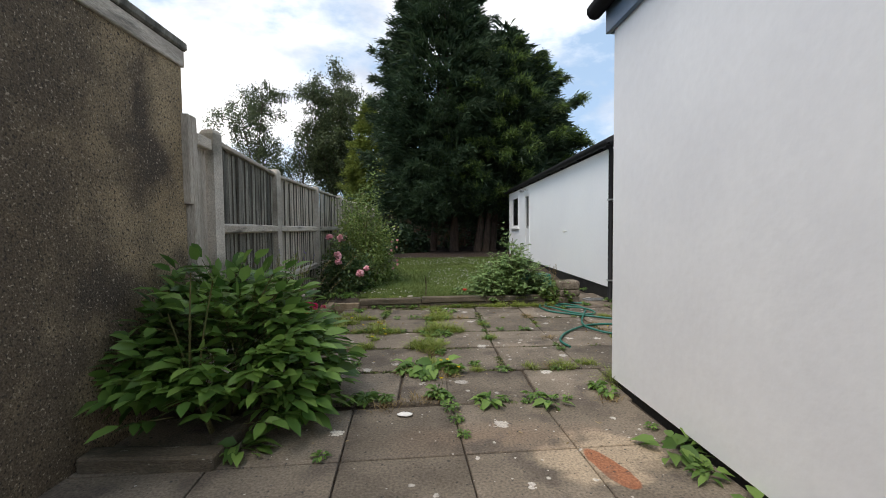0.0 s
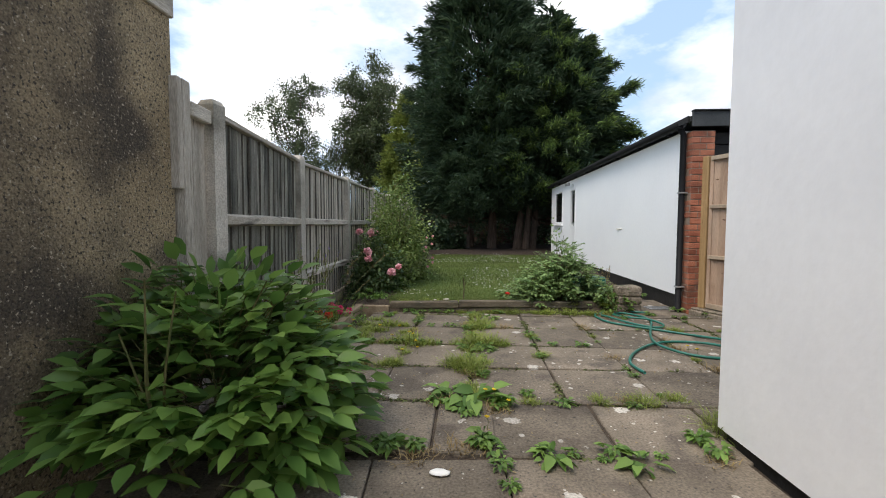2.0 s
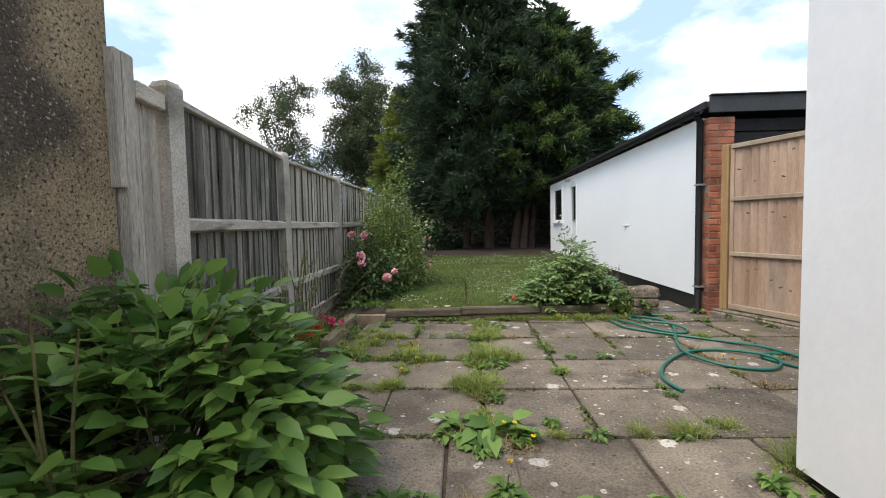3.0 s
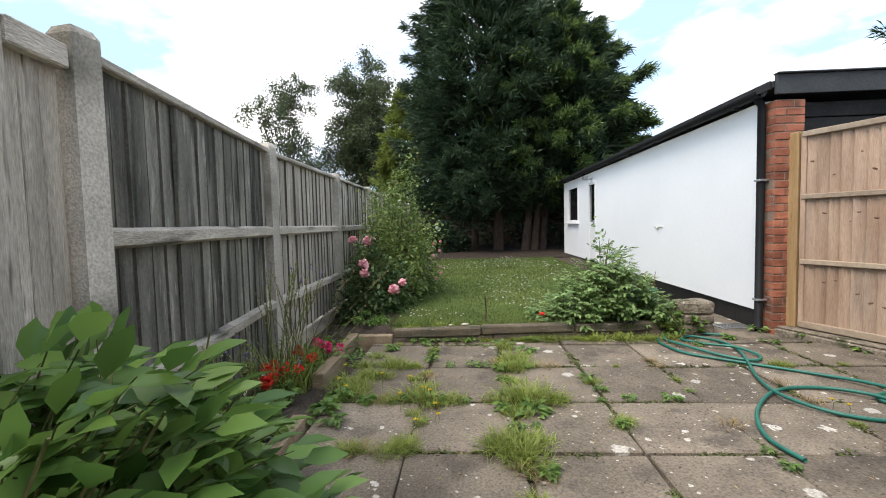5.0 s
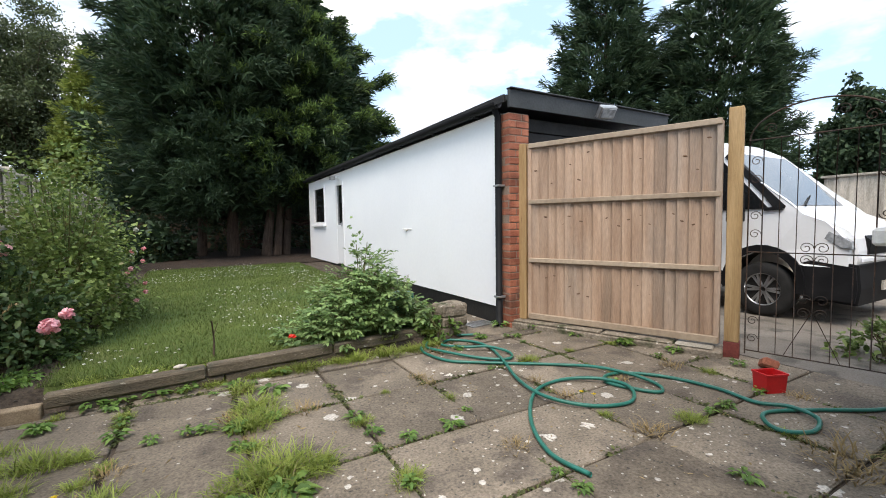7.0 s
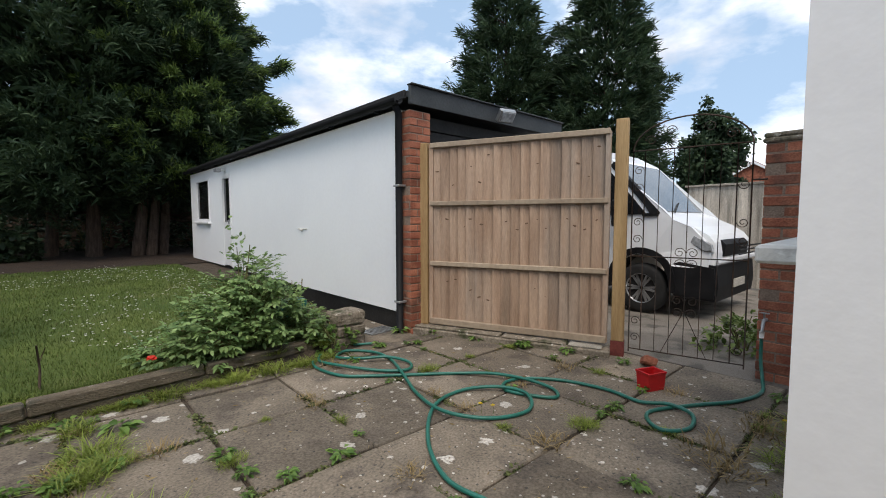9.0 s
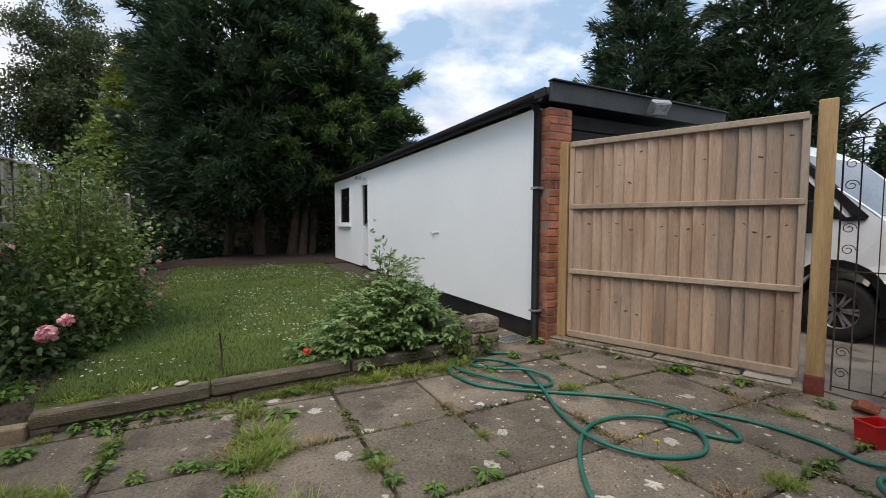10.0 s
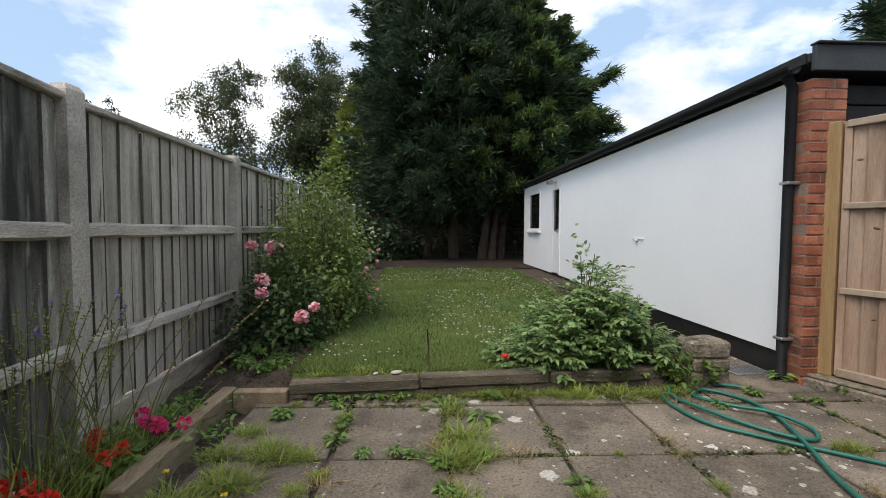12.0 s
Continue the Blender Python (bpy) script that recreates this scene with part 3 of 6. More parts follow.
def brick_block(parent, x0, x1, y0, y1, z0, courses, course=0.075, label=""):
    """A pier of single bricks with recessed mortar; two brick meshes are shared by all."""
    core = part("mortar", boxes((x0 + 0.006, x1 - 0.006, y0 + 0.006, y1 - 0.006, z0, z0 + courses * course)), "mortar", parent)
    h, w = course - 0.011, 0.1025

    def unit(lx, ly):
        bm = boxes((-lx / 2, lx / 2, -ly / 2, ly / 2, 0, h), bevel=0.004)
        me = bpy.data.meshes.new("brick")
        bm.to_mesh(me)
        bm.free()
        me.materials.append(M["brick"])
        return me
    meshes = {}
    rng = random.Random(int(x0 * 100 + y0 * 7))
    for c in range(courses):
        z = z0 + c * course + 0.005
        rows = []
        lx, ly = x1 - x0, y1 - y0
        if ly < 0.2:
            a = lx * (0.64 if c % 2 else 0.36)
            rows = [(x0 + a / 2, (y0 + y1) / 2, a - 0.009, ly), (x0 + a + (lx - a) / 2, (y0 + y1) / 2, lx - a - 0.009, ly)]
        elif c % 2:
            a = lx * 0.64
            rows = [(x0 + a / 2, y0 + w / 2, a - 0.01, w), (x0 + a + (lx - a) / 2, y0 + (ly * 0.64) / 2, lx - a - 0.002, ly * 0.64 - 0.008),
                    (x0 + w / 2, y0 + w + (ly - w) / 2 + 0.004, w, ly - w - 0.012), (x1 - (lx - w - 0.01) / 2, y1 - (ly * 0.36) / 2, lx - w - 0.012, ly * 0.36 - 0.004)]
        else:
            a = lx * 0.36
            rows = [(x0 + a / 2, y0 + (ly * 0.64) / 2, a - 0.008, ly * 0.64 - 0.006), (x0 + a + (lx - a) / 2, y0 + w / 2, lx - a - 0.004, w),
                    (x0 + (lx * 0.64) / 2, y1 - (ly * 0.36) / 2 + 0.002, lx * 0.64 - 0.01, ly * 0.36 - 0.008), (x1 - lx * 0.18, y0 + w + (ly - w) / 2 + 0.004, lx * 0.36 - 0.006, ly - w - 0.014)]
        for cx, cy, sx, sy in rows:
            key = (round(sx, 3), round(sy, 3))
            if key not in meshes:
                meshes[key] = unit(*key)
            b = new("brick", meshes[key])
            b.parent = parent
            b.location = (cx + rng.uniform(-0.002, 0.002), cy + rng.uniform(-0.002, 0.002), z)
            b.rotation_euler = (0, 0, rng.uniform(-0.008, 0.008))
    return core


pier = part("brick_pier", boxes((GX + 0.05, GX + 0.22, 8.38, 8.45, -0.2, -0.03)), "mortar", garage, "red brick corner pier")
brick_block(pier, GX + 0.004, GX + 0.275, 8.325, 8.496, -0.03, 30)
for i in range(15):
    part("board", boxes((GX + 0.28, 6.15, 8.46 + 0.004 * (i % 2), 8.50, -0.02 + i * 0.15, 0.122 + i * 0.15), bevel=0.006), "black_paint", garage, "black painted horizontal board")

lamp = thing("flood_light", "grey square floodlight fixed to the dark garage fascia", "light")
lm = pose(5.10, 8.18, 2.33, 38, 0, -14)
lamp.matrix_basis = lm
part("body", boxes((-0.105, 0.105, -0.04, 0.03, -0.075, 0.075), bevel=0.012), "steel", lamp, "grey metal casing")
part("lens", boxes((-0.085, 0.085, -0.048, -0.0405, -0.055, 0.055), bevel=0.003), "lamp_glass", lamp, "clear glass front")
part("bracket", boxes((-0.02, 0.02, 0.03, 0.15, -0.02, 0.01), bevel=0.003), "steel", lamp)
wl = thing("wall_light", "small pale lamp on a bracket above the garage door", "light", m=pose(GX, 14.35, 2.13))
part("bracket", boxes((-0.12, 0.0, -0.02, 0.02, -0.012, 0.012), (-0.02, 0.0, -0.05, 0.05, -0.05, 0.05), bevel=0.004), "upvc", wl)
part("head", boxes((-0.2, -0.1, -0.09, 0.09, -0.045, 0.03), bevel=0.012), "steel", wl)
hk = thing("wall_hook", "short pale metal hook fixed to the white wall", "hook", m=pose(GX, 10.82, 1.005))
part("plate", boxes((-0.014, 0.0, -0.17, 0.12, 0.0, 0.018), (-0.03, 0.0, -0.03, 0.03, -0.02, 0.002), bevel=0.003), "white_sill", hk)
drain = thing("drain_cover", "small grey drain grating set in the path", "drain", m=pose(3.62, 8.62, -0.012, 0, 0, 8))
part("frame", boxes((-0.16, 0.16, -0.1, -0.085, 0, 0.02), (-0.16, 0.16, 0.085, 0.1, 0, 0.02), (-0.16, -0.145, -0.085, 0.085, 0, 0.02), (0.145, 0.16, -0.085, 0.085, 0, 0.02)), "steel", drain)
for i in range(9):
    part("slat", boxes((-0.128 + i * 0.032 - 0.008, -0.128 + i * 0.032 + 0.008, -0.084, 0.084, 0.004, 0.017)), "steel", drain)

# ---- timber gate panel beside the garage ----
PA, PB = Vector((4.03, 8.30, 0)), Vector((4.70, 6.66, 0))
du = PB - PA
panel_turn = math.degrees(math.atan2(du.y, du.x))
L = du.length
sill_thing = thing("gate_step", "low concrete and brick step with flaking white paint", "step", m=pose(PA.x, PA.y, 0, 0, 0, panel_turn))
part("step", boxes((-0.12, L + 0.0, -0.16, 0.12, -0.1, 0.05), bevel=0.012), "old_stone", sill_thing)
part("capping", boxes((-0.1, L * 0.46, -0.14, 0.1, 0.0505, 0.075), (L * 0.47, L * 0.8, -0.15, 0.1, 0.0505, 0.07), bevel=0.008), "old_stone", sill_thing, "worn mossy stone capping")
part("patch", boxes((L * 0.81, L - 0.06, -0.15, 0.1, 0.0505, 0.068), bevel=0.01), "post_concrete", sill_thing, "flaking pale painted end")
gate = thing("timber_gate", "new brown featheredge timber gate panel with three rails", "gate", m=pose(PA.x, PA.y, 0, 0, 0, panel_turn))
rng = random.Random(5)
n = 18
bw = (L - 0.16) / n
bms = []
for k in range(4):
    bm = bmesh.new()
    h = 1.76
    prism(bm, [(0, 0), (bw + 0.016, 0.0), (bw + 0.016, h), (0, h)], -0.014, -0.003)
    for v in bm.verts:
        if v.co.x < 0.01 and v.co.y < -0.01:
            v.co.y = -0.038 - 0.001 * k
        elif v.co.y < -0.01:
            v.co.y = -0.012
    me = bpy.data.meshes.new("board")
    bm.to_mesh(me)
    bm.free()
    me.materials.append(M["gate_wood"])
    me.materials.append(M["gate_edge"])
    # side faces take the dark edge colour, a painted shadow between boards
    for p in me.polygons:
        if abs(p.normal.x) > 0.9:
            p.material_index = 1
    bms.append(me)
for i in range(n):
    b = new("board", bms[i % 4])
    b.parent = gate
    b.location = (0.08 + i * bw, rng.uniform(-0.003, 0.003), 0.115 + rng.uniform(-0.006, 0.006))
    b.rotation_euler = (0, rng.uniform(-0.004, 0.004), rng.uniform(-0.02, 0.02))
knot_bm = bmesh.new()
kv = [knot_bm.verts.new((0.016 * math.cos(q), 0.0, 0.007 * math.sin(q))) for q in np.linspace(0, 2 * math.pi, 9)[:-1]]
kc = knot_bm.verts.new((0, -0.003, 0))
for i in range(8):
    knot_bm.faces.new((kv[i], kv[(i + 1) % 8], kc))
knot_me = bpy.data.meshes.new("knot")
bmesh.ops.recalc_face_normals(knot_bm, faces=knot_bm.faces)
knot_bm.to_mesh(knot_me)
knot_bm.free()
knot_me.materials.append(M["knot"])
for i in range(n):
    for zk in (1.10 + 0.05 * math.sin(i * 1.9), 0.46 + 0.09 * math.sin(i * 0.8), 1.62 + 0.14 * math.sin(i * 2.3)):
        if rng.random() < (0.8 if zk < 1.3 and zk > 0.9 else 0.5):
            u = rng.uniform(0.3, 0.7)
            kn = new("knot", knot_me)
            kn.parent = gate
            kn.matrix_basis = pose(0.08 + (i + u) * bw, -0.038 + 0.024 * u - 0.0025, zk, 0, rng.uniform(-25, 25), 14) @ Matrix.Scale(rng.uniform(0.7, 1.3), 4)
for z, name, hh in ((0.085, "rail", 0.06), (0.68, "rail", 0.045), (1.28, "rail", 0.045), (1.85, "rail", 0.05)):
    part(name, boxes((0.05, L - 0.04, -0.062, -0.026, z, z + hh), bevel=0.005), "gate_rail", gate)
for u in (0.035, L - 0.075):
    part("stile", boxes((u, u + 0.045, -0.05, -0.004, 0.09, 1.88), bevel=0.004), "gate_wood", gate)
for at_, w, top, lab, base in ((PA - du * 0.012, 0.09, 1.905, "square timber gate post beside the brick pier", 0.075), (PB + du * 0.03, 0.10, 1.965, "stout honey-coloured timber gate post with red foot", 0.0)):
    p = thing("gate_post", lab, "post", "posts of the timber gate", m=pose(at_.x, at_.y, 0, 0, 0, panel_turn))
    part("post", boxes((-w / 2, w / 2, -w / 2 - 0.02, w / 2 - 0.02, base + (0.12 if base == 0 else 0), top), bevel=0.006), "post_wood", p)
    if base == 0:
        part("foot", boxes((-w / 2 - 0.004, w / 2 + 0.004, -w / 2 - 0.024, w / 2 - 0.016, -0.05, 0.12), bevel=0.004), "dull_red", p, "dull red painted foot")

# ---- wrought-iron gate and its brick pier ----
IA, IB = Vector((4.75, 6.53, 0)), Vector((4.94, 5.75, 0))
iu = IB - IA
IL = iu.length
iron = thing("iron_gate", "rusty wrought-iron garden gate with scrolls and arched top", "gate", m=pose(IA.x, IA.y, 0.0, 0, 0, math.degrees(math.atan2(iu.y, iu.x))))


def scroll(cx, cz, r, turns=1.4, a0=0.0, sgn=1):
    return [(cx + sgn * r * (1 - 0.75 * k / 22) * math.cos(a0 + turns * 2 * math.pi * k / 22), 0, cz + r * (1 - 0.75 * k / 22) * math.sin(a0 + turns * 2 * math.pi * k / 22)) for k in range(23)]


Z0, ZT = 0.06, 1.70
tubes_mesh("gate_frame", [([(0, 0, Z0 - 0.03), (0, 0, ZT)], 0.0052), ([(IL, 0, Z0 - 0.03), (IL, 0, ZT)], 0.0052), ([(0, 0, ZT), (IL, 0, ZT)], 0.0052), ([(0, 0, Z0), (IL, 0, Z0)], 0.0052),
                          ([(0, 0, 0.84), (IL, 0, 0.84)], 0.005), ([(0.09, 0, Z0), (0.09, 0, ZT)], 0.0045), ([(IL - 0.09, 0, Z0), (IL - 0.09, 0, ZT)], 0.0045)], "iron", iron)
arch = [(IL / 2 + IL / 2 * math.cos(a), 0, ZT + 0.24 * math.sin(a)) for a in np.linspace(0, math.pi, 20)]
tubes_mesh("arch", [(arch, 0.006)], "iron", iron)
for k in range(1, 6):
    u = 0.09 + (IL - 0.18) * k / 6
    tubes_mesh("bar", [([(u, 0, Z0), (u, 0, ZT)], 0.003)], "iron", iron)
for z in (0.16, 0.30, 0.98, 1.12, 1.40, 1.54):
    for u in (0.045, IL - 0.045):
        tubes_mesh("scroll", [(scroll(u, z, 0.038, 1.4, 0 if u < 0.1 else math.pi), 0.003)], "iron", iron)
for u, z, s in ((IL / 2 - 0.05, 0.40, 1), (IL / 2 + 0.05, 0.40, -1), (IL / 2 - 0.05, 0.50, 1), (IL / 2 + 0.05, 0.50, -1), (IL / 2 - 0.045, 0.88, 1), (IL / 2 + 0.045, 0.88, -1), (IL / 2 - 0.045, 0.79, 1), (IL / 2 + 0.045, 0.79, -1),
                (0.13, ZT + 0.075, -1), (IL - 0.13, ZT + 0.075, 1), (0.27, ZT + 0.14, 1), (IL - 0.27, ZT + 0.14, -1)):
    tubes_mesh("scroll", [(scroll(u, z, 0.042, 1.4, 0, s), 0.003)], "iron", iron)
tubes_mesh("brace", [([(IL / 2, 0, 0.42), (IL / 2 - 0.16, 0, Z0)], 0.003), ([(IL / 2, 0, 0.42), (IL / 2 + 0.16, 0, Z0)], 0.003)], "iron", iron)
tubes_mesh("latch", [([(IL, 0, 1.43), (IL + 0.09, 0.0, 1.43)], 0.006)], "iron", iron)

bp = thing("brick_gate_pier", "red brick gate pier with weathered stone cap", "pier")
brick_block(bp, 4.98, 5.31, 5.36, 5.69, -0.04, 23)
part("cap", boxes((4.965, 5.325, 5.345, 5.705, 1.687, 1.72), (4.97, 5.32, 5.35, 5.70, 1.721, 1.755), bevel=0.01), "old_stone", bp, "grey weathered cap stones")
tap = thing("garden_tap", "worn brass outside tap on the brick pier", "tap", m=pose(4.978, 5.635, 0.42))
tubes_mesh("body", [([(0.0, 0, 0), (-0.07, 0, 0.005), (-0.10, 0, -0.03), (-0.105, 0, -0.075)], 0.013, 0.012, 8), ([(-0.06, 0, 0), (-0.06, 0, 0.05)], 0.007, 0.007, 8)], "steel", tap)
tubes_mesh("handle", [([(-0.06, -0.03, 0.055), (-0.06, 0.03, 0.055)], 0.006)], "steel", tap)
tubes_mesh("connector", [([(-0.106, 0, -0.07), (-0.11, 0, -0.115)], 0.017, 0.015, 8)], "white_sill", tap, "pale plastic hose connector")


# ---- fence on the boundary ----
def fence_bay(a, b, z0, z1, boards, mat, label, seed, gravel=True, rails=(1.11, 0.50), lean=0.0):
    a, b = Vector((*a, 0)), Vector((*b, 0))
    d = b - a
    span = d.length - 0.1
    t = thing("fence", label, "fence", "panels of the boundary fence", m=pose(a.x, a.y, 0, 0, lean, math.degrees(math.atan2(d.y, d.x))))
    rng = random.Random(seed)
    w = span / boards
    h = z1 - z0 + 0.016
    kinds = []
    for k in range(5):
        bm = bmesh.new()
        prism(bm, [(0, 0), (w * 0.5, 0), (w + 0.028, 0), (w + 0.028, h - 0.012 * (k % 3)), (w * 0.5, h), (0, h - 0.006 * k)], 0.0, 0.006)
        for v in bm.verts:
            if v.co.x < 0.01 and v.co.y < 0.005:
                v.co.y = -0.011
            v.co.y += 0.004 * math.sin(v.co.z * (1.5 + k))
        me = bpy.data.meshes.new("board")
        bm.to_mesh(me)
        bm.free()
        me.materials.append(M[mat])
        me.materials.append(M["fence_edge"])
        # board sides get the edge material: gap shade painted as colour
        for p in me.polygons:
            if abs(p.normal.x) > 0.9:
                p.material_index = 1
        kinds.append(me)
    for i in range(boards):
        o = new("board", kinds[rng.randrange(5)])
        o.parent = t
        o.location = (0.05 + i * w + rng.uniform(-0.006, 0.006), rng.uniform(-0.004, 0.004), z0 + rng.uniform(-0.012, 0.004))
        o.rotation_euler = (rng.uniform(-0.006, 0.006), rng.uniform(-0.008, 0.008), rng.uniform(-0.02, 0.02))
    for z in rails:
        bm = bmesh.new()
        segs = 9
        ring_prev = None
        for s in range(segs + 1):
            u = 0.04 + (span + 0.02) * s / segs
            sag = rng.uniform(-0.003, 0.003)
            sec = [bm.verts.new((u, y, z + zz + sag)) for y, zz in ((-0.014, -0.045), (-0.058 + rng.uniform(-0.004, 0.004), -0.03), (-0.062 + rng.uniform(-0.004, 0.004), 0.024), (-0.014, 0.04))]
            if ring_prev:
                for k in range(4):
                    bm.faces.new((ring_prev[k], ring_prev[(k + 1) % 4], sec[(k + 1) % 4], sec[k]))
            else:
                bm.faces.new(sec)
            ring_prev = sec
        bm.faces.new(ring_prev[::-1])
        part("rail", bm, "rail_wood", t, "split weathered rail")
    part("capping", boxes((0.03, span + 0.07, -0.045, 0.03, z1 + 0.002, z1 + 0.038), bevel=0.006), "rail_wood", t, "grey capping strip")
    if gravel:
        part("gravel_board", boxes((0.04, span + 0.06, -0.028, 0.022, z0 - 0.30, z0 - 0.012), bevel=0.006), "gravel_board", t, "pale gravel board at the foot")
    return t


def fence_post(x, y, top, bottom=-0.4, turn=0.0):
    t = thing("fence_post", "grey weathered concrete fence post", "post", "concrete posts of the fence", m=pose(x, y, 0, 0, 0, turn))
    bm = boxes((-0.05, 0.05, -0.075, 0.04, bottom, top - 0.03))
    add_box(bm, -0.05, 0.05, -0.075, 0.04, top - 0.03, top)
    for v in bm.verts:
        if v.co.z > top - 0.01:
            v.co.x *= 0.75
            v.co.y = v.co.y * 0.7 - 0.005
    part("post", bm, "post_concrete", t)
    return t


FP = [(-0.47, 5.50), (-0.755, 7.55), (-0.80, 9.51), (-0.84, 11.48), (-0.88, 13.45), (-0.92, 15.42), (-0.96, 17.4)]
turns = [81, 82.5, 91, 91, 91, 91, 91]
for (x, y), t, top in zip(FP, turns, (1.84, 1.83, 1.81, 1.81, 1.81, 1.81, 1.81)):
    fence_post(x, y, top, turn=t)
fence_bay(FP[0], FP[1], 0.0, 1.75, 17, "fence_dark", "blackened featheredge fence panel with peeling weathered boards", 3)
fence_bay(FP[1], FP[2], 0.12, 1.74, 17, "fence_wood", "grey weathered featheredge fence panel with split rails", 4)
for i in range(2, 6):
    fence_bay(FP[i], FP[i + 1], 0.12, 1.74, 17, "fence_wood", "grey weathered featheredge fence panel behind climbing roses" if i == 2 else "grey weathered featheredge fence panel in shade", 7 + i)
infill = thing("fence_infill", "short grey timber infill between wall and fence post", "fence", m=pose(-0.435, 5.13, 0, 0, 0, 97))
part("timber_post", boxes((0.0, 0.075, -0.05, 0.04, -0.3, 1.86), bevel=0.006), "fence_wood", infill, "grey timber end post")
for i in range(3):
    part("board", boxes((0.08 + i * 0.075, 0.152 + i * 0.075, -0.012, 0.006, 0.0, 1.76 + 0.01 * i), bevel=0.003), "fence_wood", infill)
part("rail", boxes((0.076, 0.30, -0.06, -0.013, 1.68, 1.76), bevel=0.006), "rail_wood", infill)
part("batten", boxes((-0.045, -0.003, -0.045, 0.02, 1.27, 1.86), bevel=0.005), "fence_wood", infill, "short upright batten beside the wall")

# ---- edging of lawn and beds ----
ed = thing("lawn_edging", "mossy weathered stone edging along the lawn", "edging", m=pose(0.18, 8.065, 0, 0, 0, 5.4) @ pose(-0.18, -8.16, 0))
for x0, x1, dz in ((0.18, 1.02, 0.0), (1.03, 1.93, 0.006), (1.94, 2.80, -0.004)):
    for z0, z1, y0, shift in ((-0.08, 0.048 + dz, 8.168, 0.11), (0.051 + dz, 0.135 + dz, 8.152, 0.0)):
        bm = boxes((x0 + shift, x1 + (shift if x1 < 2.7 else 0.0), y0, 8.25, z0, z1), bevel=0.012)
        bmesh.ops.subdivide_edges(bm, edges=bm.edges[:], cuts=3, use_grid_fill=True)
        for v in bm.verts:
            v.co += Vector((0, noise.noise(v.co * 9.0) * 0.009, noise.noise(v.co * 7.0 + Vector((3, 1, 2))) * 0.006))
        part("stone", bm, "sleeper", ed, "paler worn upper course" if z0 > 0 else "")
be = thing("bed_edging", "brown timber edging boards round the flower bed", "edging")
part("board", boxes((-0.165, 0.17, 8.04, 8.12, -0.08, 0.085), bevel=0.006), "timber_edge", be)
part("board", boxes((-0.26, -0.17, 7.56, 8.12, -0.08, 0.095), (-0.23, -0.14, 7.0, 7.555, -0.08, 0.085), bevel=0.008), "timber_edge", be)
part("board", boxes((-0.12, -0.03, 5.75, 6.40, -0.08, 0.06), bevel=0.008), "timber_edge", be)
pl = thing("planter_edging", "worn timber sleeper edging under the leafy shrub", "edging")
part("board", boxes((-0.42, 0.20, 4.13, 4.25, -0.05, 0.07), bevel=0.012), "sleeper", pl)
part("board", boxes((0.11, 0.20, 4.27, 5.42, -0.05, 0.065), bevel=0.012), "sleeper", pl)

blk = thing("stone_block", "crumbling mossy stone pier at the end of the edging", "stone", m=pose(3.12, 8.40, 0, 0, 0, 4))
for c, (z0, z1) in enumerate(((-0.05, 0.13), (0.102, 0.225), (0.197, 0.35))):
    bm = boxes((-0.15 + 0.006 * c, 0.15, -0.11, 0.12 - 0.005 * c, z0, z1 - 0.03), bevel=0.015)
    bmesh.ops.subdivide_edges(bm, edges=bm.edges[:], cuts=3, use_grid_fill=True)
    for v in bm.verts:
        v.co += Vector((noise.noise(v.co * 13.0), noise.noise(v.co * 13.0 + Vector((5, 0, 0))), noise.noise(v.co * 11.0) * 0.6)) * 0.012
    part("stone", bm, "old_stone", blk)

# ---- things on the patio ----
red = thing("red_box", "small empty red plastic open-topped box on the paving", "box", m=pose(4.13, 6.09, 0.004, 0, 0, -22) @ Matrix.Scale(0.74, 4))
bm = bmesh.new()
for x0, x1, y0, y1, z0, z1 in ((-0.10, 0.10, -0.075, 0.075, 0, 0.008), (-0.10, 0.10, -0.075, -0.069, 0.008, 0.165), (-0.10, 0.10, 0.069, 0.075, 0.008, 0.165), (-0.10, -0.094, -0.069, 0.069, 0.008, 0.165), (0.094, 0.10, -0.069, 0.069, 0.008, 0.165)):
    add_box(bm, x0, x1, y0, y1, z0, z1)
for v in bm.verts:
    v.co.x *= 0.9 + 0.1 * v.co.z / 0.165
    v.co.y *= 0.9 + 0.1 * v.co.z / 0.165
part("tub", bm, "red_plastic", red)
part("rim", boxes((-0.106, 0.106, -0.081, -0.0755, 0.15, 0.167), (-0.106, 0.106, 0.0755, 0.081, 0.15, 0.167), (-0.106, -0.1005, -0.0755, 0.0755, 0.15, 0.167), (0.1005, 0.106, -0.0755, 0.0755, 0.15, 0.167), bevel=0.002), "red_plastic", red)
rubble = thing("broken_brick", "broken piece of brick beside the gate post", "brick", m=pose(4.60, 6.30, 0.03, 18, 24, 40))
bm = boxes((-0.07, 0.06, -0.05, 0.05, -0.03, 0.035), bevel=0.012)
for v in bm.verts:
    v.co += Vector((noise.noise(v.co * 20), noise.noise(v.co * 20 + Vector((2, 0, 0))), 0)) * 0.012
part("lump", bm, "brick", rubble)
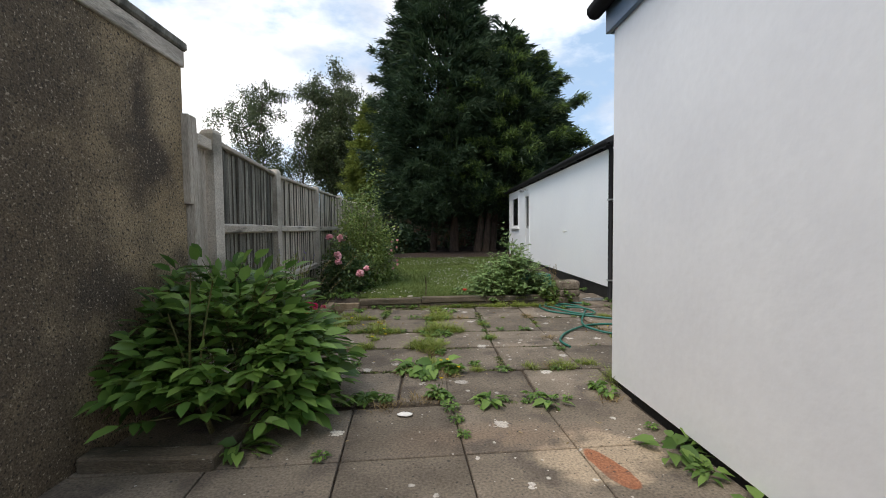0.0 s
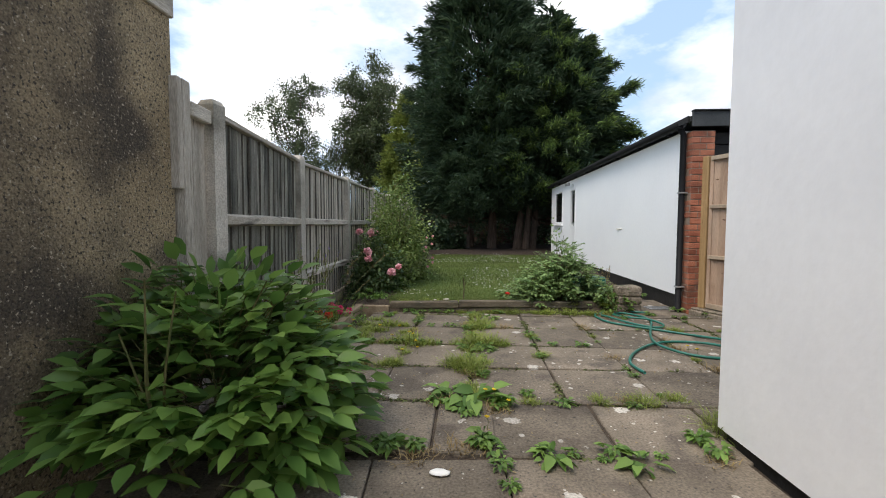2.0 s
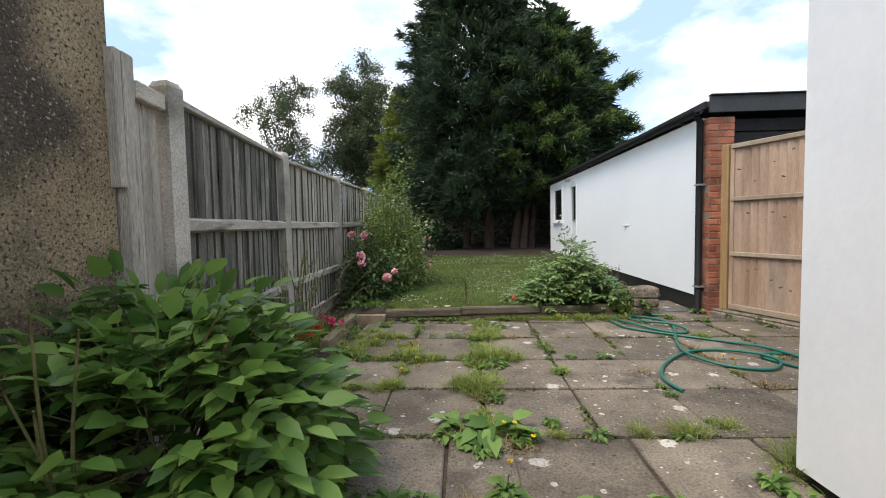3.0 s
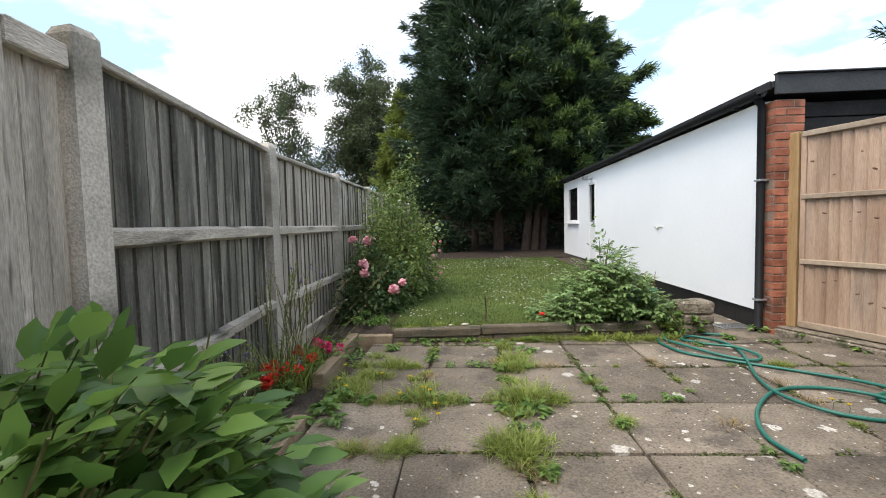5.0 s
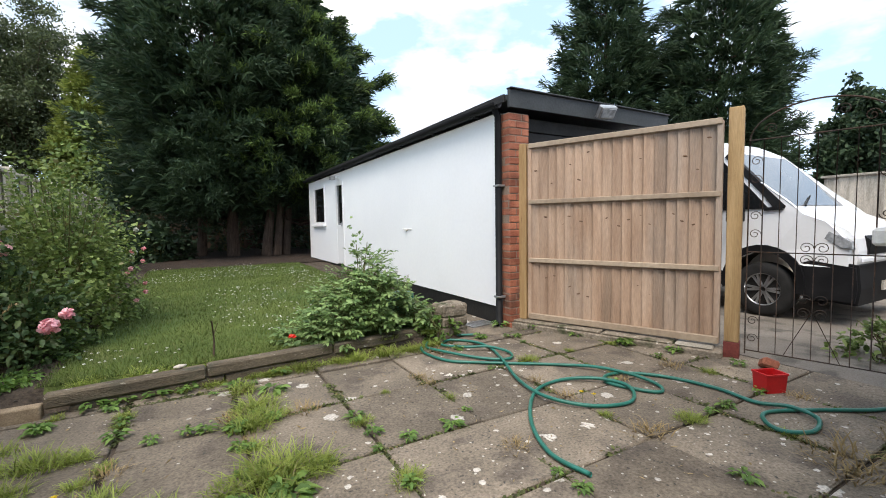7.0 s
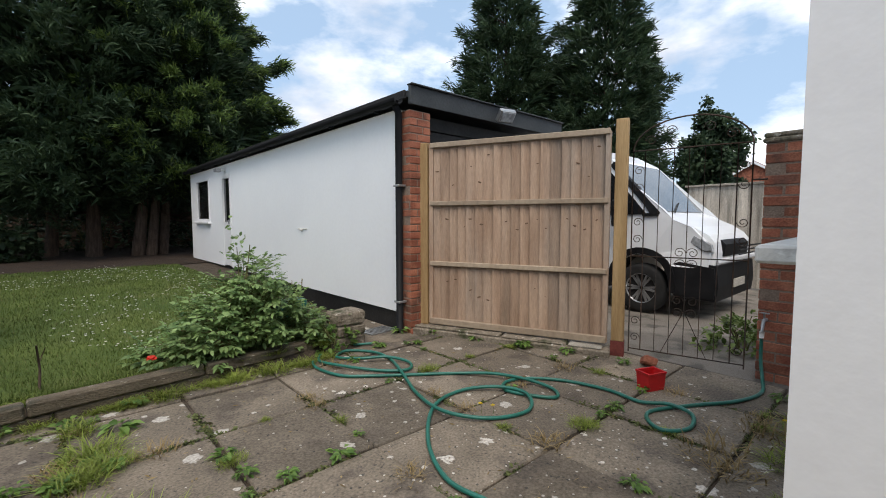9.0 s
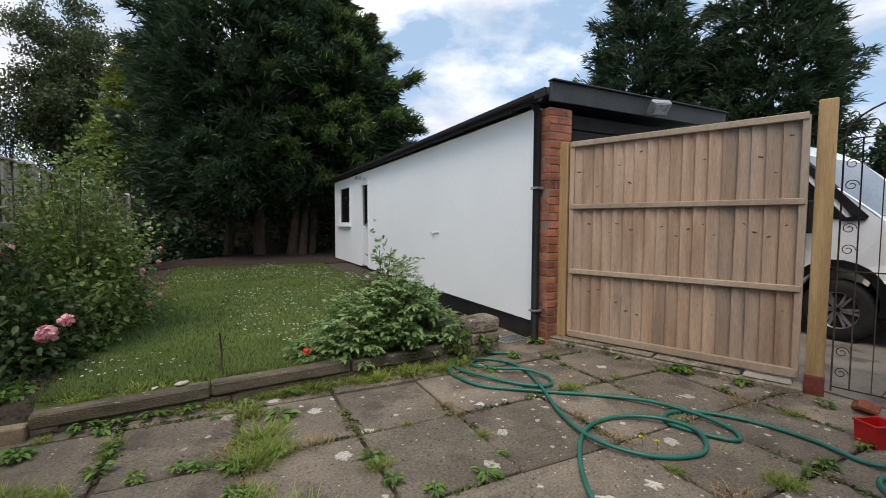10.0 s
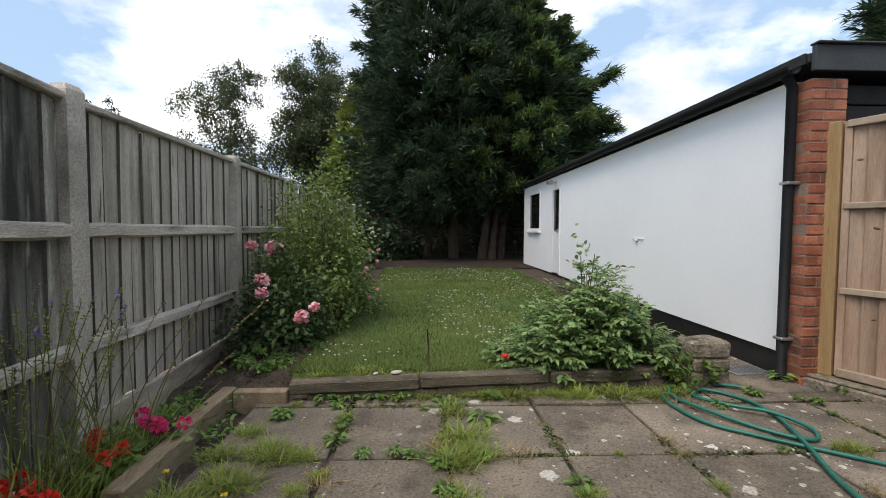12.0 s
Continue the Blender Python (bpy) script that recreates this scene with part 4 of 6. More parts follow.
for i, (x, y, r, h) in enumerate(((1.03, 4.68, 0.048, 0.012), (0.86, 8.21, 0.045, 0.022), (0.72, 8.2, 0.025, 0.014))):
    st = thing("pebble", "flat pale stone lying loose" if i == 0 else "small pale stone resting on the edging", "stone", m=pose(x, y, 0.004 if i == 0 else 0.138, 0, 0, 30 * i))
    bm = bmesh.new()
    bmesh.ops.create_icosphere(bm, subdivisions=2, radius=1)
    for v in bm.verts:
        v.co = Vector((v.co.x * r, v.co.y * r * 0.6, h * 0.5 + v.co.z * h * 0.5)) + Vector((noise.noise(v.co * 2), noise.noise(v.co * 2 + Vector((4, 0, 0))), 0)) * r * 0.2
    part("stone", bm, "white_sill" if i == 0 else "post_concrete", st, smooth=True)

hose_pts = [(4.868, 5.635, 0.30), (4.85, 5.63, 0.15), (4.77, 5.60, 0.04), (4.55, 5.56, 0.016), (4.28, 5.63, 0.016), (4.0, 5.80, 0.016), (3.74, 5.93, 0.016), (3.60, 5.88, 0.016), (3.56, 5.78, 0.016), (3.68, 5.70, 0.018),
            (3.84, 5.74, 0.03), (3.88, 5.88, 0.034), (3.82, 6.03, 0.02), (3.86, 6.25, 0.016), (3.80, 6.52, 0.016), (3.66, 6.72, 0.016), (3.48, 6.80, 0.016), (3.36, 6.72, 0.016), (3.40, 6.56, 0.016), (3.50, 6.42, 0.016),
            (3.60, 6.50, 0.016), (3.58, 6.68, 0.034), (3.50, 6.92, 0.034), (3.35, 7.14, 0.016), (3.10, 7.33, 0.016), (2.85, 7.52, 0.016), (2.68, 7.68, 0.016), (2.62, 7.95, 0.016), (2.66, 8.10, 0.02)]
hose = thing("garden_hose", "long loosely coiled green garden hose on the paving", "hose")
tubes_mesh("hose", [(smooth_line(hose_pts, 7), 0.0115, 0.0115, 8)], "hose", hose)
loop = [(2.42, 6.02, 0.018), (2.40, 6.25, 0.016), (2.55, 6.55, 0.016), (2.84, 6.84, 0.016), (3.12, 6.90, 0.018), (3.32, 6.76, 0.034), (3.38, 6.56, 0.034), (3.22, 6.42, 0.018), (2.98, 6.50, 0.016), (2.82, 6.72, 0.03), (2.88, 7.05, 0.018),
        (3.02, 7.4, 0.03), (3.16, 7.75, 0.016), (3.16, 8.0, 0.016), (3.0, 8.18, 0.018), (2.86, 8.08, 0.016), (2.98, 7.88, 0.03), (3.14, 7.76, 0.036), (3.22, 7.58, 0.02), (3.12, 7.46, 0.016), (2.95, 7.58, 0.016), (2.76, 7.85, 0.03), (2.72, 8.12, 0.016), (2.95, 8.34, 0.016), (3.3, 8.22, 0.018)]
tubes_mesh("hose_end", [(smooth_line(loop, 7), 0.0115, 0.0115, 8)], "hose", hose)

# ---- van on the drive ----
van = thing("van", "white panel van with black bumper parked on the drive", "van", m=pose(6.60, 6.34, -0.03, 0, 0, 90) @ Matrix.Scale(0.89, 4))
W = 1.96


def narrow(bm):
    """Tuck the nose and the upper sides of the van in."""
    for v in bm.verts:
        k = max(0.0, 0.9 - v.co.x)
        v.co.y = -W / 2 + (v.co.y + W / 2) * (1 - 0.13 * k * k) * (1.0 if v.co.z < 1.3 else 1 - 0.10 * (v.co.z - 1.3))
    return bm


# van space: x runs back from the nose, y across towards the far side (negative), z up
body = bmesh.new()
out = [(0.02, 0.62), (0.0, 0.88), (0.03, 1.02), (0.12, 1.12), (0.34, 1.22), (0.60, 1.31), (0.79, 1.40), (1.55, 2.22), (1.9, 2.42), (2.4, 2.52), (5.9, 2.52), (5.95, 2.3), (5.95, 0.5), (1.47, 0.45), (1.43, 0.62), (1.32, 0.80), (1.13, 0.90), (0.91, 0.90), (0.71, 0.80), (0.61, 0.62)]
prism(body, out, -W, 0.0, bevel=0.07)
part("body", narrow(body), "van_white", van, smooth=False)
bm = bmesh.new()
prism(bm, [(-0.03, 0.26), (-0.06, 0.45), (-0.03, 0.72), (0.50, 0.79), (0.655, 0.74), (0.58, 0.30)], -W + 0.02, -0.01, bevel=0.03)
for v in bm.verts:
    k = max(0.0, 0.9 - v.co.x)
    v.co.y = -W / 2 + (v.co.y + W / 2) * (1 - 0.10 * k * k)
part("bumper", bm, "black_plastic", van, "black plastic bumper")
bm = bmesh.new()
prism(bm, [(-0.02, 0.83), (-0.035, 0.99), (0.04, 1.05), (0.07, 0.83)], -W + 0.42, -0.42, bevel=0.01)
gr = part("grille", bm, "black_plastic", van, "black grille")
for z in (0.86, 0.91, 0.96):
    part("slat", boxes((-0.052, -0.036, -W + 0.46, -0.46, z, z + 0.018)), "black_paint", gr)
part("bumper_strip", boxes((-0.075, -0.035, -W + 0.12, -0.12, 0.745, 0.82), bevel=0.02), "van_white", van, "white strip under the grille")
for y0, y1 in ((-0.36, -0.055), (-W + 0.055, -W + 0.36)):
    bm = bmesh.new()
    prism(bm, [(0.03, 0.90), (0.05, 0.99), (0.30, 1.12), (0.58, 1.19), (0.40, 1.03), (0.15, 0.91)], y0, y1, bevel=0.012)
    part("headlight", bm, "lamp_glass", van, "clear swept-back headlight")
bm = bmesh.new()
prism(bm, [(0.815, 1.415), (0.800, 1.43), (1.49, 2.175), (1.515, 2.165)], -W + 0.14, -0.09)
part("windscreen", narrow(bm), "screen_glass", van, "sloping windscreen")
bm = bmesh.new()
prism(bm, [(0.96, 1.39), (1.14, 1.60), (1.54, 2.04), (1.85, 2.12), (2.45, 2.12), (2.45, 1.36)], -0.105, 0.006)
part("side_window", narrow(bm), "dark_glass", van, "dark side window")
bm = bmesh.new()
prism(bm, [(0.80, 1.37), (0.86, 1.41), (1.02, 1.40), (1.00, 1.36)], -0.05, 0.012)
part("trim", bm, "black_plastic", van, "black trim below the screen pillar")
bm = bmesh.new()
prism(bm, [(0.79, 1.385), (0.782, 1.415), (1.48, 2.165), (1.53, 2.11), (1.02, 1.55), (0.90, 1.385)], -0.088, 0.010)
part("pillar", narrow(bm), "black_plastic", van, "black windscreen pillar")
part("mirror", boxes((1.18, 1.34, 0.08, 0.26, 1.22, 1.60), (1.23, 1.29, -0.06, 0.085, 1.34, 1.40), bevel=0.02), "black_plastic", van, "black door mirror")
part("number_plate", boxes((-0.09, -0.066, -W / 2 - 0.26, -W / 2 + 0.26, 0.40, 0.51)), "post_concrete", van, "white number plate")
tubes_mesh("wiper", [([(0.76, -0.5, 1.42), (0.90, -1.0, 1.56)], 0.01)], "black_plastic", van)
arch = [(1.02 + 0.475 * math.cos(q), 0.45 + 0.48 * math.sin(q)) for q in np.linspace(-0.25, math.pi + 0.25, 16)]
arch += [(1.02 + 0.385 * math.cos(q), 0.45 + 0.39 * math.sin(q)) for q in np.linspace(math.pi + 0.25, -0.25, 16)]
bm = bmesh.new()
prism(bm, arch, -0.42, 0.012)
part("arch_trim", bm, "black_plastic", van, "black wheel arch trim")
part("sill_trim", boxes((1.49, 5.9, -0.03, 0.014, 0.36, 0.56), bevel=0.01), "black_plastic", van, "black lower side trim")
for x in (1.02, 4.4):
    for y, s in ((-0.13, 1), (-W + 0.13, -1)):
        wh = thing("wheel", "", "")
        wh.parent = van
        wh.location = (x, y, 0.35)
        wh.rotation_euler = (0, 0, 0 if s > 0 else math.pi)
        bm = bmesh.new()
        prof = [(0.21, -0.10), (0.30, -0.11), (0.345, -0.09), (0.355, 0.0), (0.345, 0.09), (0.30, 0.11), (0.21, 0.10)]
        rings = []
        for k in range(28):
            a = 2 * math.pi * k / 28
            rings.append([bm.verts.new((r * math.cos(a), yy, r * math.sin(a))) for r, yy in prof])
        for k in range(28):
            for j in range(len(prof) - 1):
                bm.faces.new((rings[k][j], rings[(k + 1) % 28][j], rings[(k + 1) % 28][j + 1], rings[k][j + 1]))
        part("tyre", bm, "rubber", wh, smooth=True)
        bm = bmesh.new()
        bmesh.ops.create_cone(bm, cap_ends=True, segments=24, radius1=0.215, radius2=0.215, depth=0.10, matrix=Matrix.Rotation(math.pi / 2, 4, "X"))
        part("hub", bm, "black_paint", wh, "dark wheel well")
        bm = bmesh.new()
        for k in range(6):
            a = 2 * math.pi * k / 6
            for da in (-0.14, 0.14):
                add_box(bm, 0.03, 0.205, 0.052, 0.075, -0.014, 0.014, m=Matrix.Rotation(a + da, 4, "Y"))
        part("spokes", bm, "alloy", wh, "silver alloy spokes")
        tubes_mesh("rim", [([(0.212 * math.cos(a), 0.08, 0.212 * math.sin(a)) for a in np.linspace(0, 2 * math.pi, 26)], 0.014)], "alloy", wh)

for ob in van.children:
    if ob.type == "MESH":
        for v in ob.data.vertices:
            if v.co.x < 0.6:
                v.co.x = 0.6 - (0.6 - v.co.x) * 0.78

# ---- beyond the drive ----
for a, b, lab, mat, sd in (((9.9, 7.9), (9.7, 5.9), "grey weathered board fence beyond the drive", "fence_wood", 31), ((9.9, 11.5), (9.9, 8.0), "grey weathered board fence beyond the van", "fence_wood", 33), ((9.45, 5.9), (9.2, 3.6), "dark stained board fence beyond the drive", "fence_dark", 32)):
    fence_bay(a, b, 0.0, 1.72 if sd != 32 else 1.80, 18, mat, lab, sd, gravel=False, rails=())
p = thing("fence_post", "tall pale concrete post at the fence end", "post", "posts beyond the drive", m=pose(9.62, 5.86, 0))
part("post", boxes((-0.06, 0.06, -0.06, 0.06, -0.1, 1.80), bevel=0.006), "post_concrete", p)
p = thing("fence_post", "orange timber fence post", "post", "posts beyond the drive", m=pose(9.5, 5.72, 0))
part("post", boxes((-0.05, 0.05, -0.05, 0.05, -0.1, 1.80), bevel=0.006), "post_wood", p)


def bungalow(x, y, turn, w, d, eave, ridge, label):
    h = thing("house", label, "house", m=pose(x, y, 0, 0, 0, turn))
    bm = bmesh.new()
    prism(bm, [(-w / 2, -0.2), (w / 2, -0.2), (w / 2, eave), (0, ridge), (-w / 2, eave)], -d / 2, d / 2)
    part("wall", bm, "brick", h)
    for s in (-1, 1):
        bm = bmesh.new()
        prism(bm, [(0, ridge + 0.02), (s * (w / 2 + 0.3), eave - 0.2), (s * (w / 2 + 0.3), eave - 0.05), (0, ridge + 0.2)], -d / 2 - 0.2, d / 2 + 0.2)
        part("roof", bm, "roof_tile", h, "red tiled roof slope")
    for s in (-1, 1):
        bm = bmesh.new()
        prism(bm, [(0, ridge - 0.02), (s * (w / 2 + 0.25), eave - 0.30), (s * (w / 2 + 0.25), eave - 0.16), (0, ridge + 0.16)], -d / 2 - 0.26, -d / 2 - 0.205)
        part("bargeboard", bm, "upvc", h, "white bargeboard")
    for s in (-1, 1):
        wn = part("window", boxes((s * w * 0.24 - 0.6, s * w * 0.24 + 0.6, -d / 2 - 0.04, -d / 2 + 0.02, 1.0, 2.1)), "upvc", h)
        part("pane", boxes((s * w * 0.24 - 0.52, s * w * 0.24 + 0.52, -d / 2 - 0.05, -d / 2 - 0.041, 1.08, 2.02)), "dark_glass", wn)
    return h


bungalow(42, 13.9, -78, 7.0, 9.0, 2.9, 5.0, "distant red brick house with tiled gable roof")
bungalow(44, 4.0, -80, 9.0, 9.0, 2.9, 4.7, "distant red brick house with low tiled roof")
bf = thing("back_fence", "dark brown board fence under the conifers", "fence")
for i in range(60):
    part("board", boxes((-4.5 + i * 0.25, -4.24 + i * 0.25, 24.0 + 0.01 * (i % 2), 24.02 + 0.01 * (i % 2), 0.0, 1.9 + 0.02 * math.sin(i * 1.7))), "brown_board", bf)


# ---- plants ----
M["conifer"] = leafy("dark_conifer_leaf", (0.022, 0.046, 0.026), (0.062, 0.100, 0.045), 0.6, 0.28)
M["conifer_tip"] = leafy("fresh_conifer_leaf", (0.065, 0.115, 0.032), (0.18, 0.26, 0.065), 0.6, 0.32)
M["gold_conifer"] = leafy("golden_conifer_leaf", (0.10, 0.14, 0.03), (0.26, 0.31, 0.065), 0.6, 0.38)
M["tree_leaf"] = leafy("tree_leaf", (0.040, 0.058, 0.026), (0.105, 0.135, 0.055), 0.5, 0.3)
M["shrub_leaf"] = leafy("shrub_leaf", (0.055, 0.125, 0.026), (0.185, 0.305, 0.07), 0.36, 0.42, yellow=(0.24, 0.36, 0.09))
M["rose_leaf"] = leafy("rose_leaf", (0.07, 0.12, 0.028), (0.23, 0.30, 0.085), 0.5, 0.32, yellow=(0.22, 0.20, 0.09))
M["rose_dark"] = leafy("dark_rose_leaf", (0.03, 0.065, 0.022), (0.10, 0.155, 0.05), 0.45, 0.25)
M["sage_leaf"] = leafy("grey_green_leaf", (0.095, 0.165, 0.055), (0.26, 0.365, 0.135), 0.55, 0.3)
M["grass_leaf"] = leafy("grass_blade", (0.13, 0.18, 0.03), (0.31, 0.37, 0.08), 0.6, 0.38, yellow=(0.30, 0.26, 0.12))
M["weed_leaf"] = leafy("weed_leaf", (0.070, 0.140, 0.028), (0.196, 0.308, 0.070), 0.5, 0.32)
M["dry_leaf"] = leafy("dry_grass", (0.20, 0.14, 0.06), (0.34, 0.26, 0.13), 0.8, 0.2)
M["pink_petal"] = leafy("pink_petal", (0.80, 0.36, 0.42), (0.90, 0.58, 0.62), 0.5, 0.3)
M["red_petal"] = leafy("red_petal", (0.62, 0.02, 0.014), (0.80, 0.09, 0.05), 0.5, 0.25)
M["magenta_petal"] = leafy("magenta_petal", (0.60, 0.02, 0.14), (0.76, 0.07, 0.25), 0.5, 0.25)
M["yellow_petal"] = leafy("yellow_petal", (0.62, 0.45, 0.02), (0.78, 0.62, 0.05), 0.5, 0.25)
M["purple_petal"] = leafy("purple_petal", (0.14, 0.10, 0.30), (0.25, 0.18, 0.45), 0.5, 0.25)
M["white_petal"] = leafy("white_petal", (0.55, 0.55, 0.50), (0.75, 0.75, 0.70), 0.6, 0.25)
R = np.random.RandomState(7)


def unit_rows(a):
    return a / np.maximum(np.linalg.norm(a, axis=1, keepdims=True), 1e-9)


def rand_dirs(n):
    return unit_rows(R.normal(size=(n, 3)))


def leaf_arrays(P, D, L, Wd, droop=0.25, fold=0.25):
    """Ovate leaves of six triangles: base P, direction D, length L, half width Wd."""
    n = len(P)
    D = unit_rows(D)
    up = np.tile([0.0, 0.0, 1.0], (n, 1)) + 0.35 * R.normal(size=(n, 3))
    S = unit_rows(np.cross(D, up))
    N = np.cross(S, D)
    L, Wd = L[:, None], Wd[:, None]
    down = np.array([[0, 0, -1.0]])

    def at(u, s, f):
        return P + D * L * u + S * Wd * s + N * Wd * f + down * L * droop * u * u
    vs = np.stack([at(0, 0, 0), at(0.28, -0.85, fold), at(0.62, -0.8, fold), at(1.0, 0, 0), at(0.62, 0.8, fold), at(0.28, 0.85, fold), at(0.5, 0, 0)], 1).reshape(-1, 3)
    tri = np.array([[0, 1, 6], [1, 2, 6], [2, 3, 6], [3, 4, 6], [4, 5, 6], [5, 0, 6]])
    return vs, (np.arange(n)[:, None, None] * 7 + tri[None]).reshape(-1, 3)


def diamonds(P, D, L, Wd, droop=0.1):
    """Small leaves or sprays of one folded quad."""
    n = len(P)
    D = unit_rows(D)
    S = unit_rows(np.cross(D, rand_dirs(n) + np.array([0, 0, 0.6])))
    L, Wd = L[:, None], Wd[:, None]
    k = np.array([[0, 0, -1.0]])
    vs = np.stack([P, P + D * L * 0.5 + S * Wd, P + D * L + k * L * droop, P + D * L * 0.5 - S * Wd], 1).reshape(-1, 3)
    return vs, np.arange(4 * n).reshape(n, 4)


def blades(P, D, L, Wd, bend=0.5):
    """Arching grass blades: a tapering strip of two quads and a tip (as quads)."""
    n = len(P)
    D = unit_rows(D)
    H = D * np.array([[1, 1, 0]])
    H = unit_rows(H + 1e-4 * R.normal(size=(n, 3)))
    S = np.stack([-H[:, 1], H[:, 0], np.zeros(n)], 1)
    L, Wd = L[:, None], Wd[:, None]
    vs = []
    for u, w in ((0.0, 1.0), (0.4, 0.9), (0.75, 0.6), (1.0, 0.08)):
        c = P + D * L * u + H * L * bend * u * u * 0.5 - np.array([[0, 0, 1.0]]) * L * bend * u * u * 0.45
        vs += [c - S * Wd * w, c + S * Wd * w]
    vs = np.stack(vs, 1).reshape(-1, 3)
    q = np.array([[0, 1, 3, 2], [2, 3, 5, 4], [4, 5, 7, 6]])
    return vs, (np.arange(n)[:, None, None] * 8 + q[None]).reshape(-1, 4)


def conifer(x, y, top, radius, skirt, label, mats, density=1.0, flat=1.0, tips=True, trunks=((0, 0, 0.2),), seed=1, spray=0.42, power=1.75, category="tree"):
    """A dense cypress: trunks, limbs, and a crown of many flat sprays with a lumpy outline."""
    t = thing("conifer", label, category, m=pose(x, y, 0))
    rng = random.Random(seed)
    rods = []
    for tx, ty, r in trunks:
        rods.append(([(tx, ty, 0.0), (tx * 0.9 + 0.06, ty, 1.6), (tx * 0.5, ty * 0.6, top * 0.45), (0, 0, top * 0.9)], r, 0.02, 9))
    tubes_mesh("trunk", rods, "bark", t)
    rods = []
    for k in range(46):
        z = skirt * 0.6 + (top * 0.8 - skirt * 0.6) * rng.random()
        a = rng.random() * 2 * math.pi
        r = radius * 0.7 * min(1.0, (1 - z / top) * power) + 0.1
        rods.append(([(0, 0, z), (math.cos(a) * r * 0.5, math.sin(a) * r * 0.5, z + 0.1), (math.cos(a) * r, math.sin(a) * r, z + 0.35)], 0.045, 0.01, 5))
    tubes_mesh("limbwork", rods, "bark", t, "bare brown limbs")

    tips_n = int(125 * radius)
    tz = skirt + (top - skirt) * (1 - np.sqrt(R.rand(tips_n)))
    ta = R.rand(tips_n) * 2 * np.pi
    tr = 0.30 * R.normal(size=tips_n)

    def reach(z, a):
        h = (z - skirt) / (top - skirt)
        prof = np.minimum(1.0, (1 - h) * power) ** 0.9 * np.minimum(1.0, 0.78 + h * 2.2)
        lump = np.array([1 + 0.26 * noise.noise((math.cos(b) * 2.1 + seed, math.sin(b) * 2.1, c * 0.55)) for b, c in zip(a, z)])
        return radius * prof * lump

    def crown(name, mat, n, per, fr0, fr1, size, wid, lab="", tufted=True):
        if tufted:
            k = R.randint(0, tips_n, n)
            a, z = ta[k], tz[k]
            back = R.rand(n) ** 1.2 * (1.0 - fr0) * 2.0
            rr = np.maximum(0.05, (reach(z, a) + tr[k]) * fr1 - back * 0.85)
            O = np.stack([np.cos(a), np.sin(a), 0.30 + 0.35 * R.rand(n)], 1)
            wide = (0.05 + 0.24 * back)[:, None] * np.array([[1.0, 1.0, 0.45]])
            C = np.stack([np.cos(a) * rr, np.sin(a) * rr * flat, z - back * 0.38], 1) + R.normal(size=(n, 3)) * wide
        else:
            z = skirt + (top - skirt) * (1 - np.sqrt(R.rand(n)))
            a = R.rand(n) * 2 * np.pi
            rr = reach(z, a) * (fr0 + (fr1 - fr0) * np.sqrt(R.rand(n)))
            C = np.stack([np.cos(a) * rr, np.sin(a) * rr * flat, z], 1)
            O = np.stack([np.cos(a), np.sin(a), 0.45 + 0.25 * R.rand(n)], 1)
        Cc, Oo = np.repeat(C, per, 0), np.repeat(O, per, 0)
        m = len(Cc)
        P = Cc + R.normal(size=(m, 3)) * np.array([[0.07, 0.07, 0.045]])
        D = Oo + R.normal(size=(m, 3)) * 0.5
        v, f = diamonds(P, D, size * (0.5 + 0.9 * R.rand(m)), wid * (0.6 + 0.8 * R.rand(m)), 0.18)
        np_mesh(name, v, f, mat, t, lab)
    crown("inner_crown", mats[0], int(2600 * density), 10, 0.3, 0.84, spray, 0.042, tufted=False)
    crown("crown", mats[0], int(5200 * density), 16, 0.45, 1.02, spray * 0.62, 0.019)
    if tips:
        crown("fresh_growth", mats[1], int(3000 * density), 14, 0.85, 1.05, spray * 0.55, 0.016, "lighter green fresh shoots")
    return t


conifer(1.62, 20.0, 13.4, 2.6, 1.6, "tall dark green conifer at the end of the lawn", ("conifer", "conifer"), 1.25, trunks=((0.35, -0.5, 0.2), (-0.5, 0.4, 0.16)), seed=2, tips=False, power=1.95)
conifer(4.15, 20.3, 9.5, 2.8, 1.8, "broad bright-tipped conifer behind the white garage", ("conifer", "conifer_tip"), 1.25, trunks=((-1.3, -1.2, 0.17), (-1.0, -1.3, 0.14), (-0.7, -1.1, 0.15)), seed=5, power=1.95)
conifer(-2.9, 30.0, 9.5, 1.35, 0.4, "slim golden-green conifer above the fence", ("gold_conifer", "gold_conifer"), 0.9, seed=9, tips=False, spray=0.34, power=2.3)
conifer(15.8, 17.1, 12.6, 2.1, 0.6, "tall dark conifer beyond the garage roof", ("conifer", "conifer"), 0.75, seed=11, tips=False, spray=0.5, power=2.2)
conifer(18.0, 13.8, 12.4, 2.1, 0.6, "tall dark conifer beyond the parked van", ("conifer", "conifer"), 0.75, seed=13, tips=False, spray=0.5, power=2.2)


